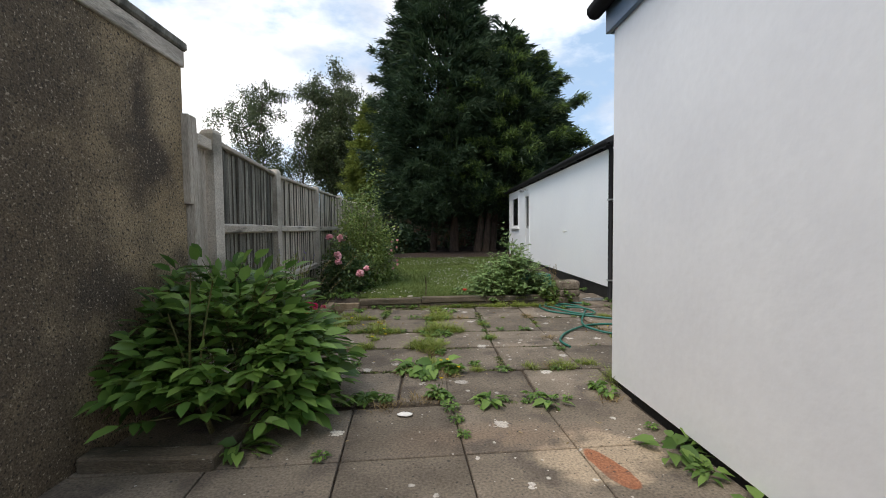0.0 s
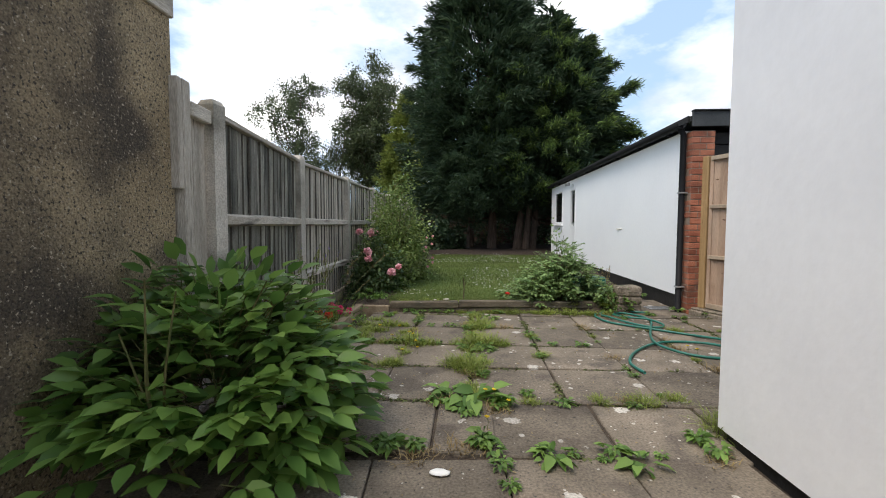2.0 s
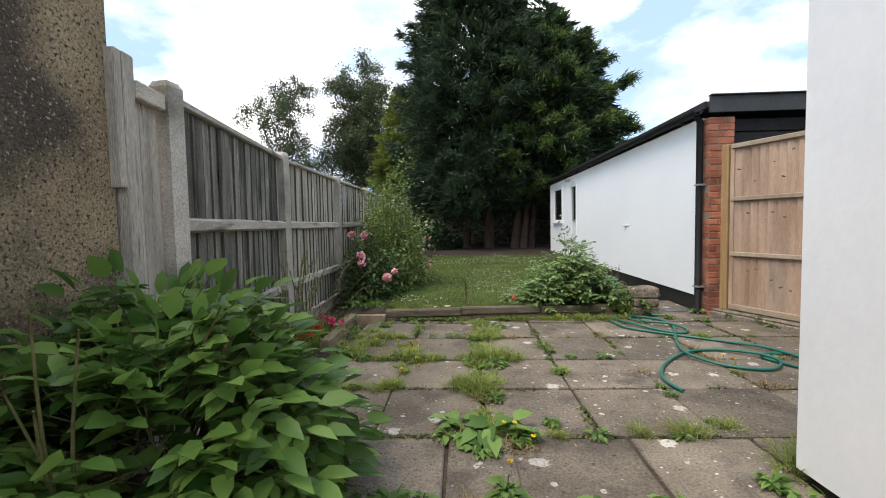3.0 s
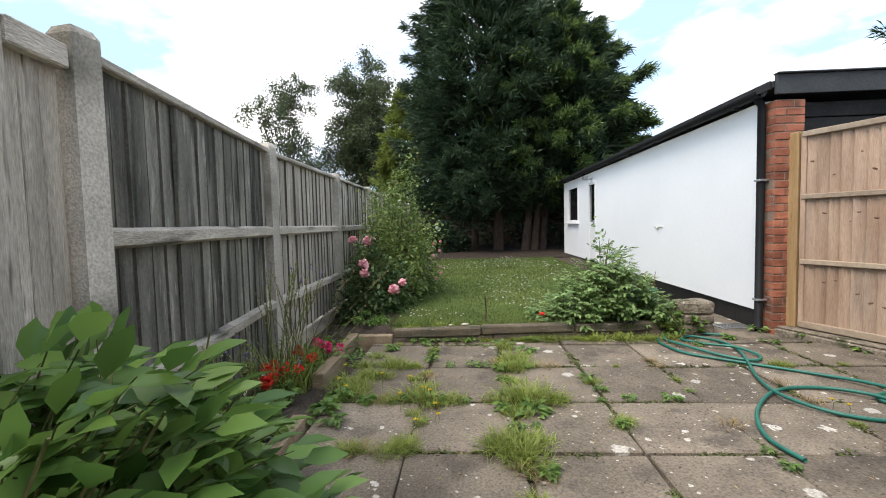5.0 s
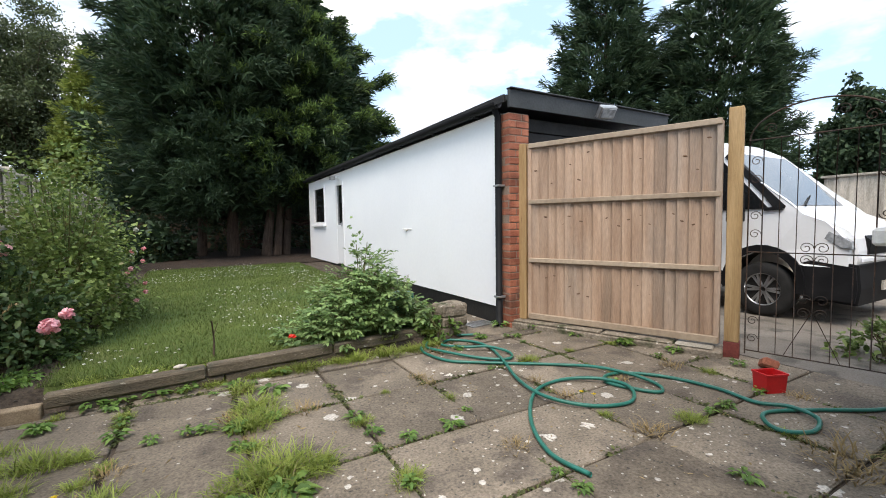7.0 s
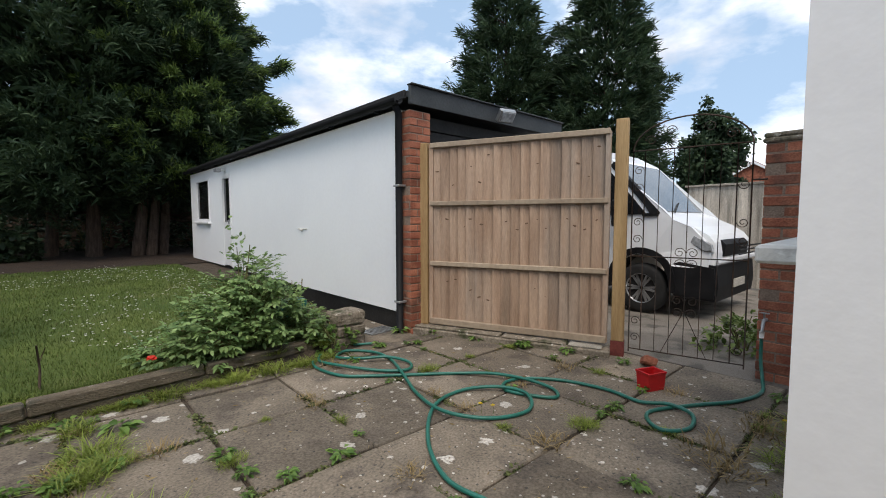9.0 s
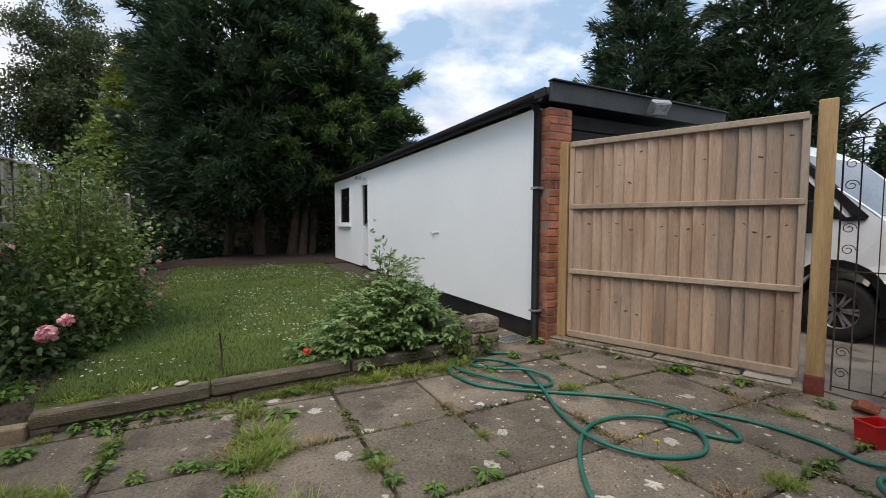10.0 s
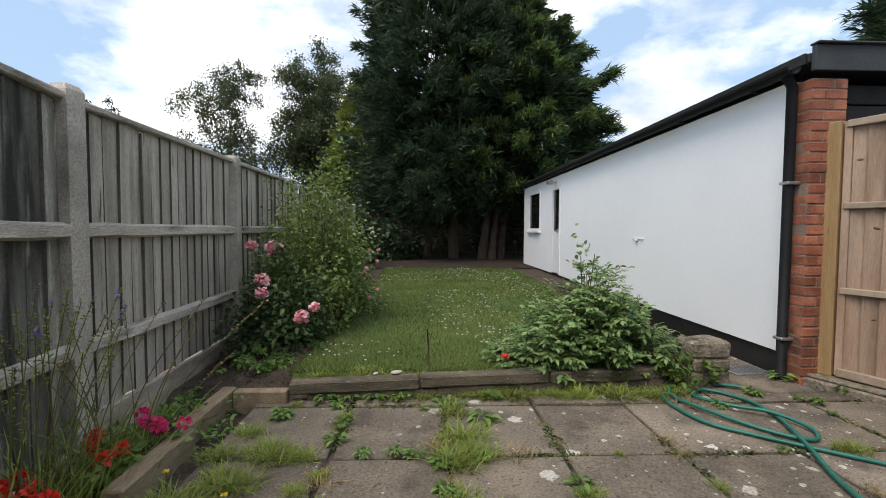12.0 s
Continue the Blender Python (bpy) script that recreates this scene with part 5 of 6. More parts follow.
def broadleaf(x, y, height, radius, base, label, leaf, n_limb=9, clumps=120, per=70, size=0.09, seed=1, airy=0.5, category="tree"):
    """A tree with tapered trunk, forking limbs and a crown of small leaves in uneven clumps."""
    t = thing("tree", label, category, m=pose(x, y, 0))
    rng = random.Random(seed)
    rods, ends = [], []
    fork = base * 0.8
    rods.append(([(0, 0, -0.1), (0.05, 0.02, fork * 0.5), (0.0, 0.05, fork)], 0.11, 0.08, 8))
    for k in range(n_limb):
        a = 2 * math.pi * (k + rng.random() * 0.7) / n_limb
        r = radius * rng.uniform(0.35, 0.95)
        h = rng.uniform(base, height * 0.97)
        if k < 2:
            h, r = height * rng.uniform(0.9, 1.0), radius * 0.25
        pts = smooth_line([(0, 0.05, fork), (math.cos(a) * r * 0.35, math.sin(a) * r * 0.35, fork + (h - fork) * 0.45), (math.cos(a) * r, math.sin(a) * r, h)], 5)
        rods.append((pts, 0.055, 0.008, 6))
        for _ in range(5):
            q = pts[rng.randrange(3, len(pts))]
            e = q + Vector((rng.uniform(-1, 1), rng.uniform(-1, 1), rng.uniform(-0.1, 0.9))) * radius * 0.36
            rods.append(([q, (q + e) / 2 + Vector((0, 0, 0.05)), e], 0.018, 0.004, 5))
            ends.append(e)
        ends.append(pts[-1])
    tubes_mesh("branchwork", rods, "bark", t, "dark trunk and branches")
    E = np.array([tuple(e) for e in ends])
    pick = R.randint(0, len(E), clumps)
    C = E[pick] + R.normal(size=(clumps, 3)) * radius * 0.12 * (1 + airy)
    P = np.repeat(C, per, 0)
    P = P + R.normal(size=P.shape) * radius * 0.085
    m = len(P)
    v, f = diamonds(P, rand_dirs(m) + np.array([[0, 0, -0.2]]), size * (0.6 + 0.8 * R.rand(m)), size * 0.32 * (0.7 + 0.6 * R.rand(m)))
    np_mesh("crown", v, f, leaf, t)
    return t


broadleaf(-10.9, 32.0, 10.6, 2.5, 4.4, "airy small-leaved tree behind the fence", "tree_leaf", 11, 190, 100, 0.135, 3, 0.8)
broadleaf(-6.2, 34.5, 12.3, 2.7, 4.2, "leafy fruit tree behind the fence", "tree_leaf", 16, 420, 130, 0.14, 4, 0.45)
broadleaf(-13.4, 25.7, 6.7, 0.9, 4.0, "small leafy treetop showing above the fence", "tree_leaf", 7, 60, 60, 0.11, 17, 0.5)
broadleaf(-8.2, 33.0, 7.9, 2.7, 3.0, "low leafy tree behind the fence", "tree_leaf", 9, 100, 36, 0.12, 14, 0.7)
broadleaf(20.5, 10.8, 5.6, 1.25, 1.2, "round dark leafy tree beyond the drive", "conifer", 16, 420, 80, 0.17, 6, 0.2)


def shrub(name, x, y, size, label, leaf, clumps, per, leaf_len, seed, z0=0.0, category="shrub", wide=0.34, stems=14, spread=0.10):
    """A rounded but uneven shrub: stems and small leaves in clumps."""
    t = thing(name, label, category, m=pose(x, y, z0))
    rng = random.Random(seed)
    sx, sy, sz = size
    rods = []
    for k in range(stems):
        a = 2 * math.pi * rng.random()
        r = rng.uniform(0.3, 0.95)
        rods.append((smooth_line([(0.1 * math.cos(a) * sx, 0.1 * math.sin(a) * sy, -0.05), (0.4 * r * math.cos(a) * sx, 0.4 * r * math.sin(a) * sy, sz * 0.5), (r * math.cos(a) * sx, r * math.sin(a) * sy, sz * rng.uniform(0.6, 1.0))], 4), 0.010, 0.003, 5))
    tubes_mesh("stemwork", rods, "twig", t, "thin woody stems")
    d = rand_dirs(clumps)
    d[:, 2] = np.abs(d[:, 2])
    lump = np.array([1 + 0.6 * noise.noise((c[0] * 2.3 + seed, c[1] * 2.3, c[2] * 2.3)) for c in d])
    rad = (0.45 + 0.55 * np.sqrt(R.rand(clumps))) * lump * np.where(R.rand(clumps) < 0.1, 1.18, 1.0)
    C = d * rad[:, None] * np.array([[sx, sy, sz]])
    P = np.repeat(C, per, 0)
    P = P + R.normal(size=P.shape) * spread * np.array([[sx, sy, sz * 0.8]])
    P[:, 2] = np.maximum(P[:, 2], 0.03)
    m = len(P)
    D = np.repeat(d, per, 0) + R.normal(size=P.shape) * 0.7
    v, f = leaf_arrays(P, D, leaf_len * (0.6 + 0.7 * R.rand(m)), leaf_len * wide * (0.7 + 0.5 * R.rand(m)))
    np_mesh("leaves", v, f, leaf, t)
    return t


for x, y, s, sd in ((-1.6, 19.4, (1.2, 0.9, 1.9), 1), (-0.4, 22.2, (1.5, 0.8, 2.2), 2), (2.2, 22.8, (1.9, 0.8, 2.1), 3), (5.2, 22.6, (1.9, 0.9, 2.4), 4), (0.0, 18.9, (0.8, 0.6, 1.2), 5), (7.6, 21.5, (1.6, 0.9, 2.3), 6), (-3.0, 22.0, (1.6, 0.9, 2.2), 7)):
    shrub("shrub", x, y, s, "dark leafy shrub in the shade of the conifers", "conifer", 150, 12, 0.17, 40 + sd)

# elder-like shrub by the pebbledash wall: compound leaves on arching shoots
elder = thing("leafy_shrub", "large green shrub with ovate leaves against the wall", "shrub", m=pose(0, 0, 0))
rng = random.Random(21)
rods, P, D, Ln = [], [], [], []
for k in range(780):
    a = rng.uniform(-math.pi, math.pi)
    e = math.asin(rng.uniform(0.02, 1.0))
    f = 1.0 if k < 540 else rng.uniform(0.45, 0.85)
    lump = 1 + 0.22 * noise.noise((math.cos(a) * 2.2, math.sin(a) * 2.2, e * 2.0))
    cx = 0.0 + 0.44 * f * lump * math.cos(a) * math.cos(e)
    cy = 4.76 + 0.50 * f * lump * math.sin(a) * math.cos(e)
    cz = 0.06 + (0.72 - 0.75 * max(0.0, 4.72 - cy) - 0.5 * max(0.0, cy - 4.95)) * f * lump * math.sin(e)
    if cx < LX + 0.07:
        cx = LX + 0.07 + rng.uniform(0, 0.08)
    o = Vector((math.cos(a) * math.cos(e), math.sin(a) * math.cos(e), 0.55 * math.sin(e) + 0.1))
    o = (o + Vector((rng.uniform(-0.4, 0.4), rng.uniform(-0.4, 0.4), rng.uniform(-0.3, 0.3)))).normalized()
    c = Vector((cx, cy, cz))
    if cz + 0.18 * o.z > min(0.94, 0.56 + 0.85 * (cy - 4.3)) or (cz < 0.24 and cy < 4.5 and k % 8) or (cz < 0.16 and cx < 0.2):
        continue
    rl = rng.uniform(0.13, 0.21)
    side = o.cross(Vector((0, 0, 1))).normalized()
    rods.append(([c - o * 0.07, c + o * rl * 0.5, c + o * rl + Vector((0, 0, -0.015))], 0.0028, 0.0015, 4))
    for j, u in enumerate((0.25, 0.62)):
        for s in (-1, 1):
            P.append(c + o * rl * u)
            D.append(o * 0.55 + side * s * 0.9 + Vector((0, 0, rng.uniform(-0.45, 0.1))))
            Ln.append(rng.uniform(0.085, 0.135))
    P.append(c + o * rl)
    D.append(o + Vector((0, 0, -0.2)))
    Ln.append(rng.uniform(0.11, 0.15))
for k in range(16):
    a = rng.uniform(-2.6, 2.6)
    rods.append((smooth_line([(0.0, 4.8 + 0.3 * math.sin(a), 0.0), (0.1 * math.cos(a), 4.83 + 0.5 * math.sin(a), 0.4), (0.06 + 0.3 * math.cos(a), 4.83 + 0.6 * math.sin(a), rng.uniform(0.6, 0.9))], 5), 0.008, 0.003, 5))
tubes_mesh("stemwork", rods, "twig", elder, "green shoots")
Ln = np.array(Ln)
v, f = leaf_arrays(np.array([tuple(p) for p in P]), np.array([tuple(d) for d in D]), Ln, Ln * 0.25, 0.2, 0.2)
np_mesh("leaves", v, f, "shrub_leaf", elder)

# rose bushes by the fence
shrub("rose_bush", -0.14, 10.35, (0.58, 1.1, 1.48), "big climbing rose bush leaning on the fence", "rose_leaf", 620, 24, 0.05, 51, z0=0.05, wide=0.4, stems=22)
shrub("rose_bush", -0.22, 9.15, (0.42, 0.45, 0.78), "small rose bush with dark leaves in the bed", "rose_dark", 190, 14, 0.055, 52, z0=0.0, wide=0.4, stems=8)


def rose(x, y, z, r, label, mat="pink_petal", stem_to=None):
    t = thing("rose_flower", label, "flower", "roses", m=pose(x, y, z))
    n = 64
    d = rand_dirs(n)
    shell = r * (0.25 + 0.5 * np.sqrt(R.rand(n)))[:, None]
    along = unit_rows(np.cross(d, rand_dirs(n))) + 0.35 * d
    v, f = leaf_arrays(d * shell - unit_rows(along) * r * 0.3, along, np.full(n, r * 0.62), np.full(n, r * 0.36), 0.0, 0.3)
    np_mesh("petals", v, f, mat, t)
    if stem_to:
        s = Vector(stem_to) - Vector((x, y, z))
        tubes_mesh("stem", [(smooth_line([(0, 0, 0), s * 0.5 + Vector((0.04, 0, 0.03)), s], 5), 0.004, 0.006, 5)], "twig", t, "thin green stem")
    return t


for x, z, r in ((-0.29, 0.985, 0.05), (-0.12, 0.97, 0.065), (-0.19, 0.73, 0.055), (-0.185, 0.635, 0.05), (0.12, 0.46, 0.055), (0.215, 0.53, 0.04)):
    k = 1.05 + 0.22 * max(0.0, z - 0.5)
    rose(0.907 + (x - 0.907) * k, 4.245 + 4.255 * k, 1.11 + (z - 1.11) * k, r * 1.3, "open pale pink rose on a thin stem", stem_to=(-0.16, 9.1, 0.1))
for i in range(12):
    rose(0.34 + 0.18 * R.rand(), 9.6 + 1.4 * R.rand(), 0.35 + 0.8 * R.rand(), 0.028, "small pink rose on the climbing bush" if i % 4 else "small cream rose on the climbing bush", "pink_petal" if i % 4 else "white_petal")

# shrub at the end of the edging
def fern_mound(x, y, z0, label, seed):
    """A spreading weed: arching shoots that carry pinnate leaves, tallest near the middle."""
    t = thing("fern_shrub", label, "shrub", m=pose(x, y, z0))
    rg = random.Random(seed)
    rods, P, D, Ln = [], [], [], []
    for k in range(190):
        u = rg.triangular(-0.72, 0.72, 0.02)
        top = 0.58 * math.exp(-((u - 0.02) / 0.42) ** 2) + 0.14 + 0.10 * noise.noise((u * 5.0, seed, k * 0.01))
        w = rg.uniform(-0.36, 0.34) * (1.0 - 0.5 * abs(u))
        h = max(0.04, top * math.sqrt(max(0.0, 1 - (w / 0.42) ** 2)) * rg.uniform(0.35, 1.15))
        tip = Vector((u, w, h))
        foot = Vector((u * 0.35, w * 0.3 + 0.05, 0))
        rods.append((smooth_line([foot, foot * 0.5 + tip * 0.5 + Vector((0, 0, 0.07)), tip], 4), 0.0045, 0.002, 4))
        for j in range(4):
            o = Vector((rg.gauss(u * 1.3, 0.7), rg.gauss(w * 1.6 - 0.15, 0.7), rg.uniform(-0.35, 0.9))).normalized()
            side = o.cross(Vector((0, 0, 1))).normalized()
            base = tip - Vector((0, 0, 0.04 * j))
            ll = rg.uniform(0.09, 0.17)
            rods.append(([base, base + o * ll * 0.6, base + o * ll - Vector((0, 0, 0.02))], 0.0016, 0.001, 3))
            for q in range(4):
                p = base + o * ll * (0.25 + 0.22 * q)
                for sg in (-1, 1):
                    P.append(p)
                    D.append(side * sg + o * 0.7 + Vector((0, 0, rg.uniform(-0.3, 0.2))))
                    Ln.append((0.064 - 0.008 * q) * rg.uniform(0.8, 1.25))
            P.append(base + o * ll)
            D.append(o + Vector((0, 0, -0.2)))
            Ln.append(0.055)
    tubes_mesh("stemwork", rods, "twig", t, "thin green stems")
    Ln = np.array(Ln)
    v, f = leaf_arrays(np.array([tuple(p) for p in P]), np.array([tuple(d) for d in D]), Ln, Ln * 0.26, 0.25, 0.2)
    np_mesh("leaves", v, f, "sage_leaf", t)


fern_mound(2.30, 8.60, 0.06, "spreading grey-green weed shrub behind the edging", 61)
shrub("tall_weed", 2.3, 8.62, (0.18, 0.18, 0.85), "tall leafy weed rising above the shrub", "sage_leaf", 34, 10, 0.05, 62, z0=0.10, wide=0.36, stems=5)
shrub("weed_clump", 2.93, 8.28, (0.20, 0.14, 0.26), "leafy weeds beside the stone pier", "weed_leaf", 26, 9, 0.055, 63, z0=0.0, stems=5)
shrub("yellow_weed", 5.75, 5.95, (0.35, 0.3, 0.30), "yellow-green weed clump at the drive edge", "rose_leaf", 60, 9, 0.06, 64, z0=-0.03, stems=6)
pot = thing("plant_trough", "dark green plastic trough behind the shrub", "planter", m=pose(2.85, 9.15, 0.08, 0, 0, 10))
part("trough", boxes((-0.22, 0.22, -0.1, 0.1, 0.0, 0.26), bevel=0.02), "hose", pot)


# flower bed by the fence
def geranium(x, y, z, mat, label, seed):
    t = thing("geranium", label, "flower", "red flowers in the bed", m=pose(x, y, z))
    rods, heads = [], []
    rg = random.Random(seed)
    for k in range(5):
        p = Vector((rg.uniform(-0.11, 0.11), rg.uniform(-0.09, 0.09), rg.uniform(0.17, 0.25)))
        rods.append(([(0, 0, 0), p * 0.6, p], 0.003, 0.002, 4))
        heads.append(p)
    tubes_mesh("stemwork", rods, "twig", t, "green stems")
    n = 190
    C = np.array([tuple(h) for h in heads])[R.randint(0, 5, n)]
    d = rand_dirs(n)
    v, f = leaf_arrays(C + d * 0.018, d + np.array([[0, 0, 0.4]]), np.full(n, 0.024), np.full(n, 0.013), 0.1, 0.2)
    np_mesh("petals", v, f, mat, t)
    n = 46
    a = R.rand(n) * 2 * np.pi
    C = np.stack([np.cos(a) * 0.12 * R.rand(n), np.sin(a) * 0.1 * R.rand(n), 0.03 + 0.12 * R.rand(n)], 1)
    v, f = leaf_arrays(C, np.stack([np.cos(a), np.sin(a), 0.3 + 0 * a], 1), 0.045 + 0.03 * R.rand(n), np.full(n, 0.024), 0.3, 0.2)
    np_mesh("leaves", v, f, "weed_leaf", t)


geranium(-0.33, 7.18, -0.04, "red_petal", "red geranium in flower at the bed edge", 1)
geranium(-0.27, 7.42, -0.04, "magenta_petal", "magenta geranium in flower at the bed edge", 2)
geranium(-0.42, 6.86, -0.04, "red_petal", "orange-red geranium in flower beside the fence", 3)
geranium(-0.32, 6.72, -0.04, "red_petal", "coral red geranium in flower beside the fence", 4)


def tall_grass(name, x, y, n, height, label, spread, seed, flower=None, lean=(0, 0)):
    t = thing(name, label, "plant", m=pose(x, y, -0.04))
    rg = random.Random(seed)
    rods, tips = [], []
    for k in range(n):
        b = Vector((rg.uniform(-0.1, 0.1), rg.uniform(-0.1, 0.1), 0))
        h = height * rg.uniform(0.55, 1.0)
        e = b + Vector((rg.gauss(lean[0], spread), rg.gauss(lean[1], spread), h))
        pts = smooth_line([b, b * 0.6 + e * 0.4 + Vector((0, 0, h * 0.14)), e], 5)
        rods.append((pts, 0.003, 0.0016, 4))
        tips.append((pts[-1], (pts[-1] - pts[-4]).normalized()))
    tubes_mesh("stalkwork", rods, "twig", t, "thin stalks")
    per = 30
    P = np.concatenate([np.array([tuple(p - d * 0.22 * j / per) for j in range(per)]) for p, d in tips])
    m = len(P)
    v, f = diamonds(P, rand_dirs(m) + np.array([[0, 0, 0.7]]), 0.012 + 0.012 * R.rand(m), 0.003 + 0.002 * R.rand(m))
    np_mesh("seed_fluff", v, f, "dry_leaf" if not flower else "grass_leaf", t, "feathery seed heads")
    if flower:
        P = np.concatenate([np.array([tuple(p - d * 0.05 * j / 6) for j in range(6)]) for p, d in tips[::2]])
        m = len(P)
        v, f = diamonds(P, rand_dirs(m), np.full(m, 0.016), np.full(m, 0.006))
        np_mesh("flowers", v, f, flower, t, "small purple flower spikes")
    m = n * 7
    a = R.rand(m) * 2 * np.pi
    D = np.stack([np.cos(a) * 0.35, np.sin(a) * 0.35, 1 + 0 * a], 1)
    v, f = blades(R.normal(size=(m, 3)) * np.array([[0.09, 0.09, 0.0]]), D, height * (0.25 + 0.35 * R.rand(m)), np.full(m, 0.004), 0.6)
    np_mesh("foliage", v, f, "grass_leaf", t, "narrow green leaves")


tall_grass("lavender", -0.42, 6.95, 26, 0.95, "leggy lavender with purple spikes beside the fence", 0.16, 1, "purple_petal", (0.05, 0.1))
tall_grass("lavender", -0.40, 6.35, 16, 0.62, "small lavender with purple spikes beside the fence", 0.12, 2, "purple_petal")
tall_grass("tall_grass", -0.40, 7.35, 12, 0.85, "arching seed-headed grass beside the fence", 0.26, 3, None, (0.22, 0.1))
tall_grass("tall_grass", 3.3, 9.9, 7, 0.5, "tall dry grass stalks beside the white wall", 0.05, 4)
shrub("bed_weeds", -0.30, 7.7, (0.26, 0.35, 0.13), "low leafy weeds in the flower bed", "weed_leaf", 50, 8, 0.04, 71, z0=-0.03, stems=4)
shrub("bed_weeds", -0.34, 6.3, (0.24, 0.5, 0.22), "low leafy weeds in the flower bed", "weed_leaf", 70, 8, 0.045, 72, z0=-0.04, stems=4)
shrub("bed_weeds", -0.45, 9.0, (0.3, 0.6, 0.12), "low leafy weeds in the flower bed", "weed_leaf", 50, 8, 0.04, 73, z0=-0.08, stems=4)

for x, y, sz, sd in ((-0.52, 8.25, (0.16, 0.3, 0.14), 74), (-0.18, 8.55, (0.22, 0.25, 0.08), 75), (-0.5, 9.6, (0.2, 0.4, 0.25), 76), (0.02, 9.4, (0.14, 0.5, 0.10), 77), (-0.5, 7.2, (0.14, 0.4, 0.24), 78), (-0.22, 6.15, (0.22, 0.3, 0.16), 79)):
    shrub("bed_weeds", x, y, sz, "low leafy weeds in the flower bed", "weed_leaf", 46, 8, 0.042, sd, z0=ground_height(x, y), stems=4)
n = 900
gx, gy = -0.70 + 0.82 * R.rand(n), 8.2 + 2.6 * R.rand(n)
C = np.stack([gx, gy, np.array([ground_height(a, b) for a, b in zip(gx, gy)])], 1)
q = 0.006 + 0.016 * R.rand(n) ** 2
off = np.array([[1, 0, 0], [-0.5, 0.87, 0], [-0.5, -0.87, 0], [0, 0, 1.1]])
V = (C[:, None, :] + off[None] * q[:, None, None] + R.normal(size=(n, 4, 3)) * (q * 0.25)[:, None, None]).reshape(-1, 3)
F = (np.arange(n)[:, None, None] * 4 + np.array([[0, 1, 3], [1, 2, 3], [2, 0, 3]])[None]).reshape(-1, 3)
tagged(np_mesh("soil_clods", V, F, "soil"), "crumbly dark clods of bare soil in the rose bed", "soil", kind="stuff")

stick = thing("dead_stick", "thin dead forked stick standing in the lawn", "stick", m=pose(1.07, 8.45, 0.09))
tubes_mesh("stick", [([(0, 0, 0), (0.01, 0, 0.15), (0.0, 0, 0.30)], 0.008, 0.005, 6), ([(0.01, 0, 0.2), (0.04, 0, 0.28)], 0.004, 0.002, 5)], "bark", stick)
poppy = thing("poppy", "single red poppy at the lawn edge", "flower", m=pose(1.62, 8.36, 0.1))
tubes_mesh("stem", [([(0, 0, 0), (0.01, 0, 0.1)], 0.002, 0.002, 4)], "twig", poppy)
dd = rand_dirs(8) * np.array([[1, 1, 0.3]]) + np.array([[0, 0, 0.4]])
v, f = leaf_arrays(np.tile([0.01, 0, 0.1], (8, 1)), dd, np.full(8, 0.04), np.full(8, 0.022), 0.1, 0.3)
np_mesh("petals", v, f, "red_petal", poppy)


# weeds in the joints
def tuft_mesh(n, height, spread, seed, dry=False):
    r2 = np.random.RandomState(seed)
    a = r2.rand(n) * 2 * np.pi
    b = a + 1.1 * r2.normal(size=n)
    out = 0.1 + 1.3 * r2.rand(n) ** 1.6
    D = np.stack([np.cos(b) * out, np.sin(b) * out, np.ones(n)], 1)
    reach = spread * 1.5 * r2.rand(n)
    P = np.stack([np.cos(a) * reach, np.sin(a) * reach * (0.5 + 0.5 * r2.rand(n)), np.zeros(n)], 1)
    return blades(P, D, height * (0.25 + 0.75 * r2.rand(n) ** 1.4), 0.0016 + 0.0016 * r2.rand(n), 0.8)


def rosette_mesh(n, length, seed, rise=0.45):
    r2 = np.random.RandomState(seed)
    a = r2.rand(n) * 2 * np.pi
    D = np.stack([np.cos(a), np.sin(a), rise * r2.rand(n) + 0.15], 1)
    P = np.stack([np.cos(a) * length * 0.9 * r2.rand(n), np.sin(a) * length * 0.9 * r2.rand(n), 0.01 + 0.03 * r2.rand(n)], 1)
    L = length * (0.5 + 0.7 * r2.rand(n))
    return leaf_arrays(P, D, L, L * 0.26, 0.45, 0.25)


tufts = []
for k in range(4):
    v, f = tuft_mesh((260, 200, 160, 330)[k], (0.14, 0.11, 0.085, 0.16)[k], (0.08, 0.07, 0.06, 0.10)[k], 100 + k)
    me_ob = np_mesh("foliage", v, f, "grass_leaf")
    tufts.append(me_ob.data)
    bpy.data.objects.remove(me_ob)
dry = []
for k in range(2):
    v, f = tuft_mesh(80, 0.09, 0.07, 140 + k)
    me_ob = np_mesh("foliage", v, f, "dry_leaf")
    dry.append(me_ob.data)
    bpy.data.objects.remove(me_ob)
rosettes = []
for k in range(5):
    v, f = rosette_mesh((26, 34, 22, 40, 60)[k], (0.055, 0.045, 0.10, 0.035, 0.05)[k], 120 + k)
    me_ob = np_mesh("foliage", v, f, "weed_leaf")
    rosettes.append(me_ob.data)
    bpy.data.objects.remove(me_ob)


def plant(kind, data, x, y, s, z=0.0, label="", cat="weed", turn=None):
    t = thing(kind, label, cat, "weeds between the slabs", m=pose(x, y, z, 0, 0, random.uniform(0, 360) if turn is None else turn) @ Matrix.Scale(s, 4))
    o = new(data.name.split(".")[0], data)
    o.parent = t
    return t


